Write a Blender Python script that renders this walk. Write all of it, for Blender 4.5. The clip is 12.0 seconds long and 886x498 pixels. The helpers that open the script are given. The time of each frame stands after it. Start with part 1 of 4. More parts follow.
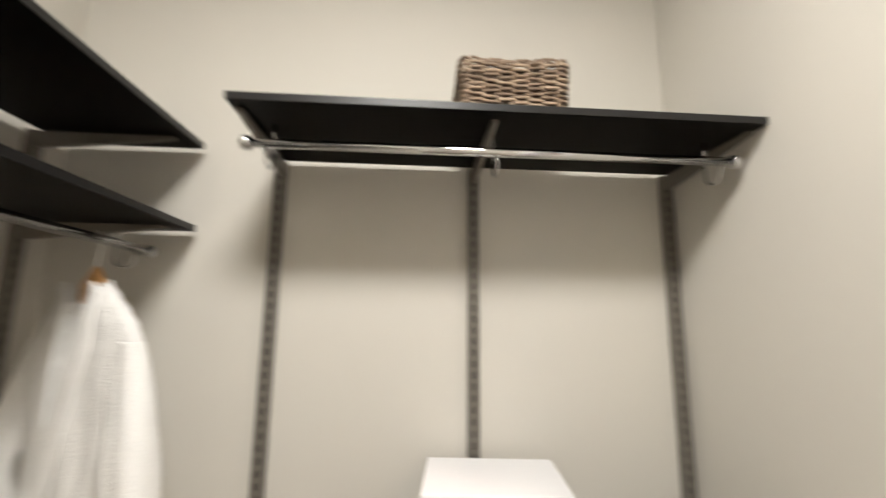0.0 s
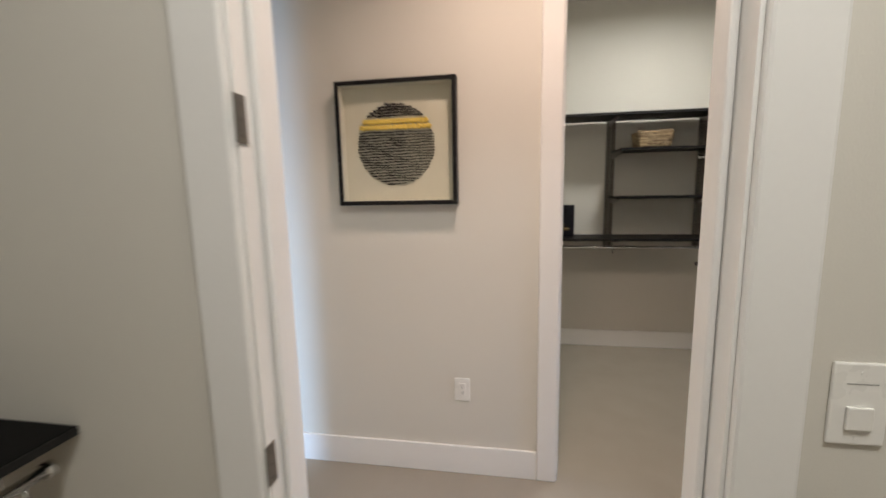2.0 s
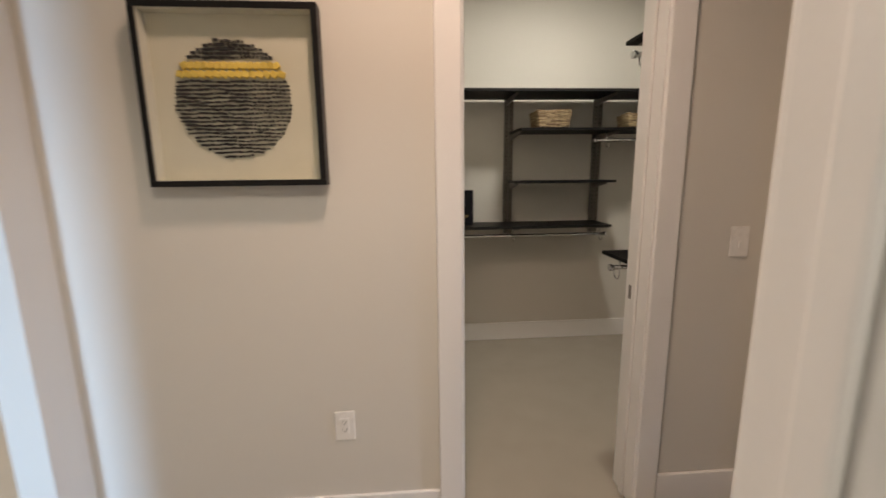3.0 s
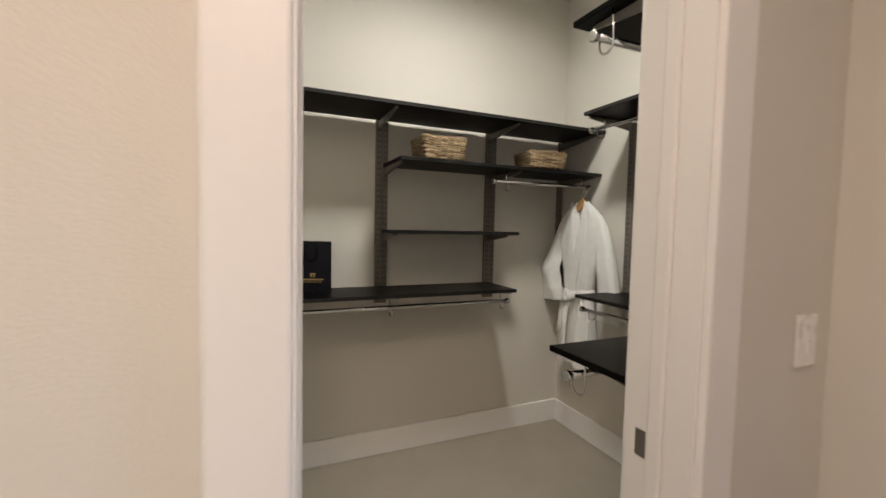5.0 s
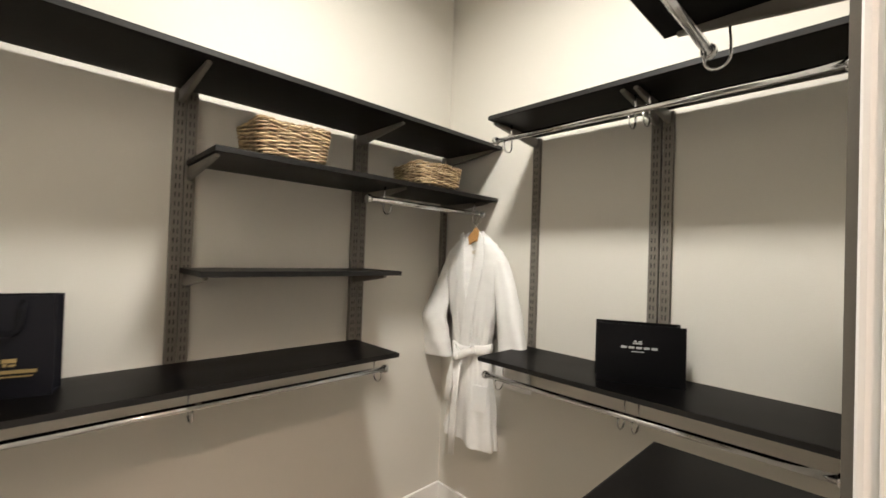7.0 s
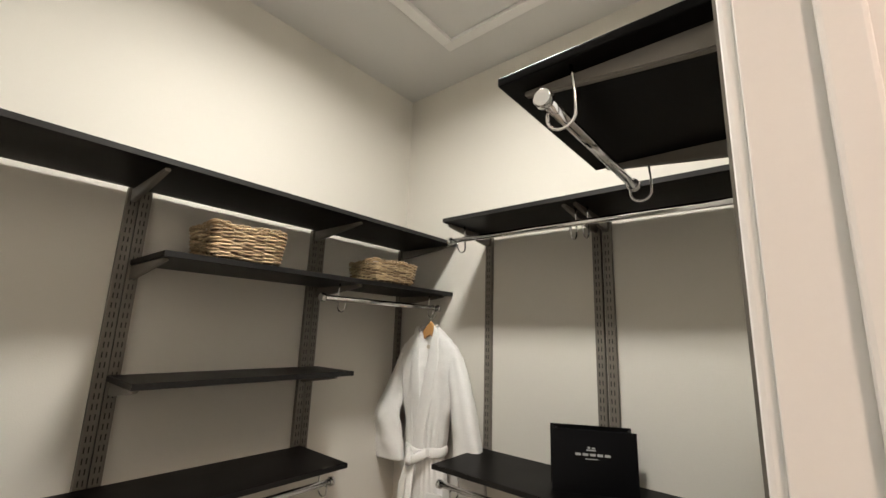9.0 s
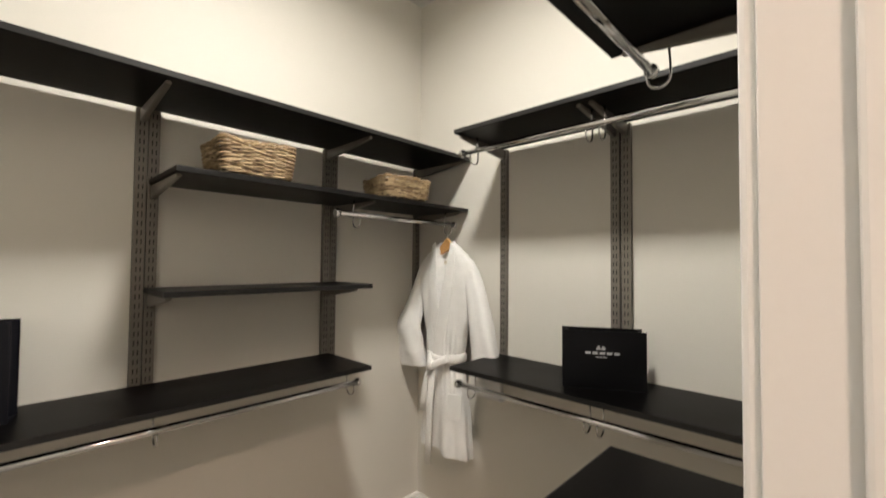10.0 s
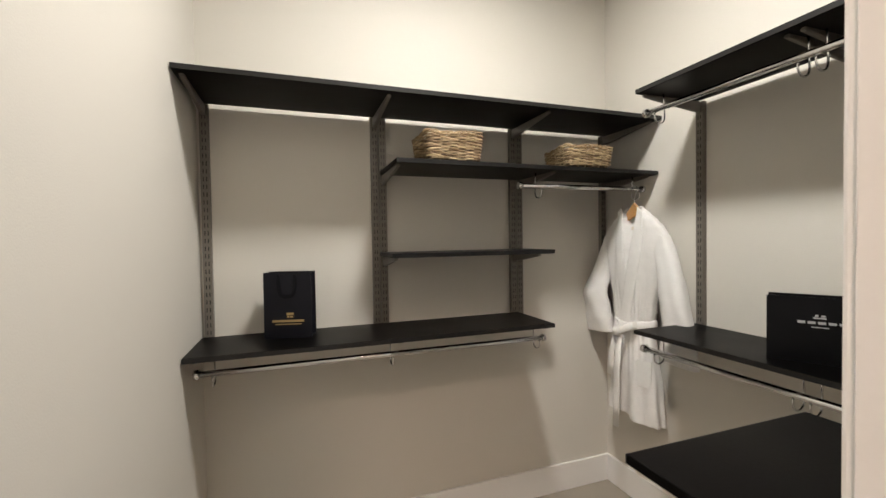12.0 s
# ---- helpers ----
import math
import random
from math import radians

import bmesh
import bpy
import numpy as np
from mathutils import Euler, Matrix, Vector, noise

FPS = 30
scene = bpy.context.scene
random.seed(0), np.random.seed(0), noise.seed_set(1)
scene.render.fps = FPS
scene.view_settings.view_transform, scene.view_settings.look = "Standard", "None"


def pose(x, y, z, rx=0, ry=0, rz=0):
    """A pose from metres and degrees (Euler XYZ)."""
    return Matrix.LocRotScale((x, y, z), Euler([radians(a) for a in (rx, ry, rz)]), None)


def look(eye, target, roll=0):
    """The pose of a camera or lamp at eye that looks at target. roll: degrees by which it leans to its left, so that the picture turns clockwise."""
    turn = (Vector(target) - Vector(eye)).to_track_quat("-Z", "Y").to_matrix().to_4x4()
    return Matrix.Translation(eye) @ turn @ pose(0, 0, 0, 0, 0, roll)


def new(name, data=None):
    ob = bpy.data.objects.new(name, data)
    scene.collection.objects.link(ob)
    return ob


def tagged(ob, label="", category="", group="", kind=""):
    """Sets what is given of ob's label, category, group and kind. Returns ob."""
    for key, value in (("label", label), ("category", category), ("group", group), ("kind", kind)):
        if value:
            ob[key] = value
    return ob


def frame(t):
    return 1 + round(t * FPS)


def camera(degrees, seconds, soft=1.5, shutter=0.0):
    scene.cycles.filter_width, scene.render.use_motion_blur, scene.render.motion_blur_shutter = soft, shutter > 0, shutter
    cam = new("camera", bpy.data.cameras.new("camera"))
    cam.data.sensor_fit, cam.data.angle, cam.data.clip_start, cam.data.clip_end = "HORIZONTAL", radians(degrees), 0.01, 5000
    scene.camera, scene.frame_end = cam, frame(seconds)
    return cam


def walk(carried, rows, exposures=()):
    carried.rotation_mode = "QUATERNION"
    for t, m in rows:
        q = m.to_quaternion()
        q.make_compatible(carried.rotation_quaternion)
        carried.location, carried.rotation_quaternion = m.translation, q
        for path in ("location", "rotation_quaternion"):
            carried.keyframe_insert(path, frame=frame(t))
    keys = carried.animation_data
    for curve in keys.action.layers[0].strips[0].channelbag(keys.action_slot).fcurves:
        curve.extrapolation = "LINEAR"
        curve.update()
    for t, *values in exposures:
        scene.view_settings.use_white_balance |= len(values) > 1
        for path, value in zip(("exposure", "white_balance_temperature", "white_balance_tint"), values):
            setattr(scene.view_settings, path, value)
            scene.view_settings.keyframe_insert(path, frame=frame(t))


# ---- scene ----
cam = camera(93.7, 12.0, shutter=0.45)
PATH = [
    (0, (0.264, 0.193, 1.597), (0.411, 2.162, 1.919), 0.6),
    (0.5, (0.256, 0.241, 1.591), (1.312, 1.933, 1.74), -1.2),
    (1, (0.272, 0.235, 1.561), (1.887, 1.414, 1.563), -1.2),
    (1.5, (0.309, 0.226, 1.52), (2.176, 0.926, 1.363), -0.6),
    (2, (0.47, 0.237, 1.479), (2.42, 0.568, 1.184), -1.2),
    (2.5, (0.714, 0.2, 1.448), (2.676, 0.302, 1.072), -2.4),
    (3, (0.925, 0.205, 1.432), (2.888, 0.057, 1.076), -0.7),
    (3.5, (1.148, 0.213, 1.438), (3.065, -0.239, 1.092), -1.4),
    (3.7, (1.225, 0.246, 1.46), (3.12, -0.311, 1.146), -0.4),
    (5.3, (2.064, -0.01, 1.391), (3.891, -0.818, 1.294), 1.4),
    (5.5, (2.149, -0.053, 1.397), (3.974, -0.865, 1.306), 1.6),
    (6, (2.34, -0.223, 1.407), (4.183, -0.999, 1.389), 2.6),
    (6.5, (2.505, -0.258, 1.417), (4.176, -1.358, 1.4), 3.5),
    (7, (2.604, -0.234, 1.446), (4.042, -1.623, 1.478), 2.0),
    (7.5, (2.63, -0.223, 1.48), (3.96, -1.708, 1.643), 3.0),
    (7.7, (2.622, -0.218, 1.506), (3.926, -1.706, 1.797), 3.3),
    (9.3, (2.576, -0.211, 1.546), (3.848, -1.704, 1.939), 1.9),
    (9.5, (2.575, -0.221, 1.526), (3.874, -1.713, 1.819), 1.5),
    (10, (2.547, -0.256, 1.471), (3.927, -1.703, 1.533), 0.5),
    (10.5, (2.499, -0.268, 1.416), (4.005, -1.576, 1.271), -0.3),
    (11, (2.432, -0.261, 1.414), (4.16, -1.254, 1.251), -1.1),
    (11.5, (2.385, -0.213, 1.44), (4.276, -0.861, 1.38), -1.3),
    (12, (2.358, -0.214, 1.428), (4.243, -0.88, 1.381), -0.9),
]
EXPOSURES = [(0, 0.46, 6300, 10), (0.5, -0.03, 6280, 10), (1, -0.24, 6380, 10), (2, -0.46, 6280, 8.5), (2.5, -0.68, 6500, 9.5), (3.5, -0.38, 6900, 11), (5.5, -0.14, 6380, 8.5), (6, 0.16, 6380, 5.5), (6.5, 0.38, 6420, 8), (7, 0.46, 6480, 10), (7.5, 0.42, 6400, 10), (9.5, 0.07, 6450, 10), (10.5, 0.43, 6550, 10), (11, 0.51, 6480, 10), (11.5, 0.33, 6420, 10), (12, 0.22, 6360, 11)]
walk(cam, [(t, look(eye, target, roll)) for t, eye, target, roll in PATH], EXPOSURES)


# ---------------------------------------------------------------- light
def room_lamp(name, x, y, z, power, color, radius, spread=180):
    """The lit part of a ceiling fixture: a round area lamp that faces down."""
    data = bpy.data.lights.new(name, "AREA")
    data.shape, data.size, data.energy, data.color = "DISK", radius * 2, power, color
    data.spread = radians(spread)
    ob = new(name, data)
    ob.matrix_world = pose(x, y, z)
    return ob


CEIL = 2.985
room_lamp("lamp_closet_far", 3.28, -0.84, CEIL - 0.055, 38, (1.0, 0.955, 0.88), 0.12, 171)
room_lamp("lamp_closet_near", 0.22, 0.0, CEIL - 0.055, 40, (1.0, 0.95, 0.875), 0.26)
room_lamp("lamp_hall", 1.74, 0.15, CEIL - 0.055, 25, (1.0, 0.74, 0.595), 0.10, 136)
# unseen bedroom lamp, assumed as fill to warm the cream wall
room_lamp("bedroom_fill", 3.0, 3.2, CEIL - 0.055, 120, (1.0, 0.88, 0.76), 0.15)


def window_light(name, m, wide, high, power, color, spread):
    data = bpy.data.lights.new(name, "AREA")
    data.shape, data.size, data.size_y, data.energy, data.color = "RECTANGLE", wide, high, power, color
    data.spread = radians(spread)
    ob = new(name, data)
    ob.matrix_world = m
    return ob


window_light("sky_bedroom", look((-0.93, 2.11, 0.90), (1.0, 2.08, 0.30)), 0.42, 1.5, 95, (0.44, 0.67, 1.0), 120)
window_light("sky_south", look((1.62, -4.86, 1.25), (1.95, -2.0, -0.75)), 1.0, 1.7, 110, (0.50, 0.66, 1.0), 85)
# unseen second window light, added to brighten the dark room beyond
window_light("room_fill_east", look((5.2, -4.86, 1.25), (5.0, -2.6, 0.4)), 1.4, 1.7, 90, (0.62, 0.75, 1.0), 120)

world = bpy.data.worlds.new("world")
scene.world = world
world.use_nodes = True
sky = world.node_tree.nodes.new("ShaderNodeTexSky")
sky.sky_type, sky.sun_disc = "NISHITA", False
sky.sun_elevation, sky.sun_rotation = radians(40), radians(60)
world.node_tree.links.new(sky.outputs[0], world.node_tree.nodes["Background"].inputs[0])
world.node_tree.nodes["Background"].inputs[1].default_value = 0.1


# ---------------------------------------------------------------- materials
def material(name, color, rough=0.5, metal=0.0, spread=0.06, scale=6.0, fine=220.0, bump=0.02, stretch=(1, 1, 1), coat=0.0, spec=0.5):
    """A surface with broad patches, fine grain and a slight relief."""
    m = bpy.data.materials.new(name)
    m.use_nodes = True
    n, l = m.node_tree.nodes, m.node_tree.links
    b = n["Principled BSDF"]
    tc, mp = n.new("ShaderNodeTexCoord"), n.new("ShaderNodeMapping")
    mp.inputs["Scale"].default_value = stretch
    l.new(tc.outputs["Object"], mp.inputs[0])
    big, small = n.new("ShaderNodeTexNoise"), n.new("ShaderNodeTexNoise")
    big.inputs["Scale"].default_value, small.inputs["Scale"].default_value = scale, fine
    big.inputs["Detail"].default_value, small.inputs["Detail"].default_value = 5, 3
    l.new(mp.outputs[0], big.inputs["Vector"]), l.new(mp.outputs[0], small.inputs["Vector"])
    add = n.new("ShaderNodeMath")
    add.operation = "ADD"
    l.new(big.outputs[0], add.inputs[0]), l.new(small.outputs[0], add.inputs[1])
    ramp = n.new("ShaderNodeMapRange")
    ramp.inputs["From Min"].default_value, ramp.inputs["From Max"].default_value = 0.6, 1.4
    ramp.inputs["To Min"].default_value, ramp.inputs["To Max"].default_value = 1 - spread, 1 + spread
    l.new(add.outputs[0], ramp.inputs[0])
    mul = n.new("ShaderNodeVectorMath")
    mul.operation = "SCALE"
    mul.inputs[0].default_value = color
    l.new(ramp.outputs[0], mul.inputs["Scale"])
    l.new(mul.outputs[0], b.inputs["Base Color"])
    rr = n.new("ShaderNodeMapRange")
    rr.inputs["To Min"].default_value, rr.inputs["To Max"].default_value = max(rough - 0.08, 0.02), min(rough + 0.08, 1)
    l.new(big.outputs[0], rr.inputs[0]), l.new(rr.outputs[0], b.inputs["Roughness"])
    b.inputs["Metallic"].default_value = metal
    b.inputs["Specular IOR Level"].default_value = spec
    b.inputs["Coat Weight"].default_value = coat
    if bump:
        bp = n.new("ShaderNodeBump")
        bp.inputs["Strength"].default_value, bp.inputs["Distance"].default_value = min(bump * 10, 1), 0.002
        l.new(small.outputs[0], bp.inputs["Height"]), l.new(bp.outputs[0], b.inputs["Normal"])
    return m


WALL = material("greige wall paint", (0.628, 0.600, 0.540), 0.75, spread=0.015, scale=1.5, fine=260, bump=0.02)
CEILM = material("flat white ceiling paint", (0.64, 0.63, 0.61), 0.9, spread=0.015, scale=2, fine=180, bump=0.03)
TRIM = material("semi-gloss white trim paint", (0.785, 0.77, 0.745), 0.32, spread=0.012, scale=3, fine=120, bump=0.004)
CARPET = material("beige cut-pile carpet", (0.325, 0.292, 0.243), 0.95, spread=0.07, scale=5, fine=520, bump=0.09, spec=0.1)
DARKFLOOR = material("dark stained oak", (0.085, 0.058, 0.044), 0.35, spread=0.3, scale=3, fine=60, bump=0.01, stretch=(1, 12, 1))
SHELF = material("espresso melamine", (0.0022, 0.0019, 0.0019), 0.36, spread=0.10, scale=3, fine=160, bump=0.006, spec=0.06)
POST = material("bronze grey powder coat", (0.158, 0.142, 0.120), 0.42, metal=0.1, spread=0.06, scale=8, fine=500, bump=0.01)
# near-black colour put in for the shade inside slots
SLOTSHADE = material("near-black shade of slots", (0.012, 0.011, 0.010), 0.7, spread=0.05)
EDGE = material("dark grey edge lightened as if lit", (0.0085, 0.008, 0.008), 0.36, spread=0.1, scale=10, fine=200, bump=0.008, spec=0.4)
CHROME = material("polished chrome", (0.66, 0.66, 0.66), 0.09, metal=1.0, spread=0.01, scale=6, fine=60, bump=0)
BLACKFRAME = material("black satin picture frame", (0.006, 0.0055, 0.0055), 0.4, spread=0.1, spec=0.25)
PLATE = material("white plastic plate", (0.78, 0.76, 0.72), 0.28, spread=0.01, bump=0)
HINGE = material("brushed nickel hinge", (0.23, 0.21, 0.19), 0.35, metal=0.9, spread=0.05)


# ---------------------------------------------------------------- mesh helpers
def boxes(*items, bevel=0.0):
    """A bmesh of boxes (x0, y0, z0, x1, y1, z1)."""
    bm = bmesh.new()
    for x0, y0, z0, x1, y1, z1 in items:
        m = Matrix.LocRotScale(((x0 + x1) / 2, (y0 + y1) / 2, (z0 + z1) / 2), None, (x1 - x0, y1 - y0, z1 - z0))
        bmesh.ops.create_cube(bm, size=1, matrix=m)
    if bevel:
        bmesh.ops.bevel(bm, geom=bm.edges[:], offset=bevel, segments=2, affect="EDGES", profile=0.5)
    return bm


def tube(points, radius, sides=16, closed=False, caps=True):
    """A bmesh of a round bar along points."""
    bm = bmesh.new()
    pts = [Vector(p) for p in points]
    rings, side = [], None
    for i, p in enumerate(pts):
        a = pts[i - 1] if i or closed else p
        b = pts[(i + 1) % len(pts)] if i + 1 < len(pts) or closed else p
        d = (b - a).normalized()
        if side is None:
            side = d.orthogonal().normalized()
        side = (side - d * side.dot(d)).normalized()
        up = d.cross(side)
        r = radius[i] if isinstance(radius, (list, tuple)) else radius
        rings.append([bm.verts.new(p + r * (side * math.cos(k * math.tau / sides) + up * math.sin(k * math.tau / sides))) for k in range(sides)])
    n = len(rings)
    for i in range(n if closed else n - 1):
        r, s = rings[i], rings[(i + 1) % n]
        for k in range(sides):
            bm.faces.new((r[k], r[(k + 1) % sides], s[(k + 1) % sides], s[k]))
    if caps and not closed:
        bm.faces.new(rings[0][::-1]), bm.faces.new(rings[-1])
    bmesh.ops.recalc_face_normals(bm, faces=bm.faces)
    for f in bm.faces:
        f.smooth = len(f.verts) == 4
    return bm


def prism(outline, axis, a, b):
    """A bmesh of an outline of (u, v) drawn along an axis from a to b."""
    bm = bmesh.new()

    def place(u, v, w):
        return {"x": (w, u, v), "y": (u, w, v), "z": (u, v, w)}[axis]
    lo = [bm.verts.new(place(u, v, a)) for u, v in outline]
    hi = [bm.verts.new(place(u, v, b)) for u, v in outline]
    n = len(outline)
    for i in range(n):
        bm.faces.new((lo[i], lo[(i + 1) % n], hi[(i + 1) % n], hi[i]))
    bm.faces.new(lo[::-1]), bm.faces.new(hi)
    bmesh.ops.recalc_face_normals(bm, faces=bm.faces)
    return bm


def mesh_of(name, bm, mat):
    me = bpy.data.meshes.new(name)
    bm.to_mesh(me)
    bm.free()
    me.materials.append(mat)
    return me


def part(name, bm, mat, parent=None, label="", at=None):
    """One mesh object, under a thing or a part where parent is given."""
    ob = new(name, mesh_of(name, bm, mat))
    if at is not None:
        ob.matrix_basis = at
    if parent is not None:
        ob.parent = parent
    if label:
        ob["label"] = label
    return ob


def thing(name, label, category, at=None, group="", kind=""):
    ob = new(name)
    ob.empty_display_size = 0.05
    if at is not None:
        ob.matrix_basis = at
    return tagged(ob, label, category, group, kind)


def structure(name, bm, mat, label):
    return tagged(part(name, bm, mat), label, name.split("_")[0], kind="structure")


# ---------------------------------------------------------------- the plan
AW, AE, AN, AS = -0.77, 1.10, 1.445, -1.32      # near closet
HW, HE, HN, HS = 1.22, 2.44, 1.445, -1.175        # hall
BW, BE, BN, BS = 2.594, 4.33, 0.165, -1.925       # far closet
DA0, DA1 = -0.072, 0.674                          # door of the near closet, along y
DB0, DB1 = -0.712, 0.014                          # door of the far closet
DH = 2.43
SO0, SO1 = 1.42, 2.192                             # south door of the hall, along x
NO0, NO1 = 1.34, 2.28                             # north opening of the hall
T, JT = 0.12, 0.020                               # wall and jamb thickness
RN, RS, RE = 4.9, -4.9, 4.68                      # rooms beyond

structure("floor_carpet", boxes((AW - T, HS - 0.06, -0.1, BE + T, RN, 0), (HE + 0.06, BS - T, -0.1, BE + T, HS - 0.06, 0), (AW - T, AS - T, -0.1, HW - 0.06, HS - 0.06, 0)), CARPET, "beige low cut-pile carpet over closets and hall")
structure("floor_wood", boxes((AW - T, RS, -0.1, 6.5, BS - T, -0.012), (HW - 0.06, BS - T, -0.1, HE + 0.06, HS - 0.06, -0.012)), DARKFLOOR, "dark stained wood floor of the room beyond")
structure("ceiling", boxes((AW - T, AS - T, CEIL, BE + T, RN, CEIL + 0.1), (AW - T, RS, CEIL, 6.5, AS - T, CEIL + 0.1), (BE + T, AS - T, CEIL, 6.5, BS - 0.2, CEIL + 0.1)), CEILM, "flat white painted ceiling")

structure("wall_near_west", boxes((AW - T, AS, 0, AW, AN, CEIL)), WALL, "greige painted closet wall")
structure("wall_near_north", boxes((AW - T, AN, 0, HW, AN + T, CEIL)), WALL, "greige painted closet wall")
structure("wall_near_south", boxes((AW - T, AS - T, 0, HW, AS, CEIL)), WALL, "greige painted closet wall")
structure("wall_near_door", boxes((AE, AS, 0, HW, DA0 - JT, CEIL), (AE, DA1 + JT, 0, HW, AN, CEIL), (AE, DA0 - JT, DH + 0.002, HW, DA1 + JT, CEIL)), WALL, "greige painted wall with a doorway")
structure("wall_hall_north", boxes((HW, HN, 0, NO0, HN + T, CEIL), (NO1, HN, 0, HE + T, HN + T, CEIL), (NO0, HN, DH + 0.1, NO1, HN + T, CEIL)), WALL, "greige painted wall end beside a plain opening")
structure("wall_hall_south", boxes((HW, HS - T, 0, SO0 - JT, HS, CEIL), (SO1 + JT, HS - T, 0, HE, HS, CEIL), (SO0 - JT, HS - T, DH + 0.002, SO1 + JT, HS, CEIL)), WALL, "greige painted wall with a doorway")
structure("wall_far_door", boxes((HE, BS - T - 0.045, 0, BW, DB0 - JT, CEIL), (HE, DB1 + JT, 0, BW, HN, CEIL), (HE, DB0 - JT, DH + 0.002, BW, DB1 + JT, CEIL)), WALL, "greige painted wall with a doorway and a hung picture")
structure("wall_far_north", boxes((BW, BN, 0, BE, BN + T, CEIL)), WALL, "plain greige painted closet wall")
structure("wall_far_east", boxes((BE, BS, 0, BE + T, BN + T, CEIL)), WALL, "greige painted closet wall behind shelves")
structure("wall_far_south", boxes((BW, BS - T, 0, BE + T, BS, CEIL)), WALL, "greige painted closet wall behind shelves")
# rooms beyond
structure("wall_bedroom_east", boxes((RE, BN + T, 0, RE + T, RN, CEIL)), WALL, "cream painted bedroom wall")
structure("wall_bedroom_south", boxes((HE + T, HN, 0, RE, HN + T, CEIL)), WALL, "greige painted bedroom wall")
structure("wall_bedroom_north", boxes((AW - 2 * T, RN, 0, RE + T, RN + T, CEIL)), WALL, "greige painted bedroom wall")
structure("wall_bedroom_west", boxes((AW - 2 * T, AN, 0, AW - T, 1.72, CEIL), (AW - 2 * T, 2.5, 0, AW - T, RN, CEIL), (AW - 2 * T, 1.72, 0, AW - T, 2.5, 0.14), (AW - 2 * T, 1.72, 1.67, AW - T, 2.5, CEIL)), WALL, "greige bedroom wall with a glass door opening")
structure("wall_room_north", boxes((BW, BS - T - 0.045, 0, 6.5, BS - T, CEIL)), WALL, "greige painted wall in daylight")
structure("wall_room_west", boxes((AW - T, RS, 0, AW, AS - T, CEIL)), WALL, "greige painted wall in daylight")
structure("wall_room_east", boxes((6.5, RS, 0, 6.62, BS, CEIL)), WALL, "greige painted wall in daylight")
structure("wall_room_south", boxes((AW - T, RS - T, 0, 1.1, RS, CEIL), (2.14, RS - T, 0, 4.48, RS, CEIL), (5.92, RS - T, 0, 6.62, RS, CEIL), (1.1, RS - T, 0, 2.14, RS, 0.38), (1.1, RS - T, 2.12, 2.14, RS, CEIL), (4.48, RS - T, 0, 5.92, RS, 0.38), (4.48, RS - T, 2.12, 5.92, RS, CEIL)), WALL, "greige wall with two window openings")
structure("baseboard", boxes((6.485, RS, 0, 6.5, BS - T - 0.045, 0.152), bevel=0.003), TRIM, "white painted flat baseboard")


# ---------------------------------------------------------------- trim
BH, BT = 0.152, 0.015


def base_x(y, x0, x1, side):
    y0, y1 = (y, y + BT) if side > 0 else (y - BT, y)
    return structure("baseboard", boxes((x0, y0, 0, x1, y1, BH), bevel=0.003), TRIM, "white painted flat baseboard")


def base_y(x, y0, y1, side):
    x0, x1 = (x, x + BT) if side > 0 else (x - BT, x)
    return structure("baseboard", boxes((x0, y0, 0, x1, y1, BH), bevel=0.003), TRIM, "white painted flat baseboard")


CW, CT = 0.083, 0.015
base_y(BE, BS, BN, -1)
base_x(BS, BW, BE - BT, 1)
base_x(BN, BW, BE - BT, -1)
base_y(BW, BS + BT, DB0 - CW - 0.019, 1)
base_y(HE, DB1 + CW + 0.019, HN - BT, -1)
base_y(HE, HS + BT, DB0 - CW - 0.019, -1)
base_y(HW, DA1 + 0.098, HN, 1)
base_y(HW, HS, DA0 - CW - 0.019, 1)
base_x(HN, NO1 - BT, HE, -1)
base_y(NO1, HN, HN + T, -1)
base_x(HS, SO1 + CW + 0.019, HE, 1)
base_y(AE, DA1 + 0.098, AN, -1)
base_y(AE, AS, DA0 - CW - 0.019, -1)
base_x(AN, AW, AE - BT, -1)
base_y(AW, AS, AN - BT, 1)
base_x(AS, AW + BT, AE - BT, 1)
base_y(HE, BS - T - 0.045 - BT, HS - T - CT - 0.003, -1)
base_x(BS - T - 0.045, HE, 6.5, -1)


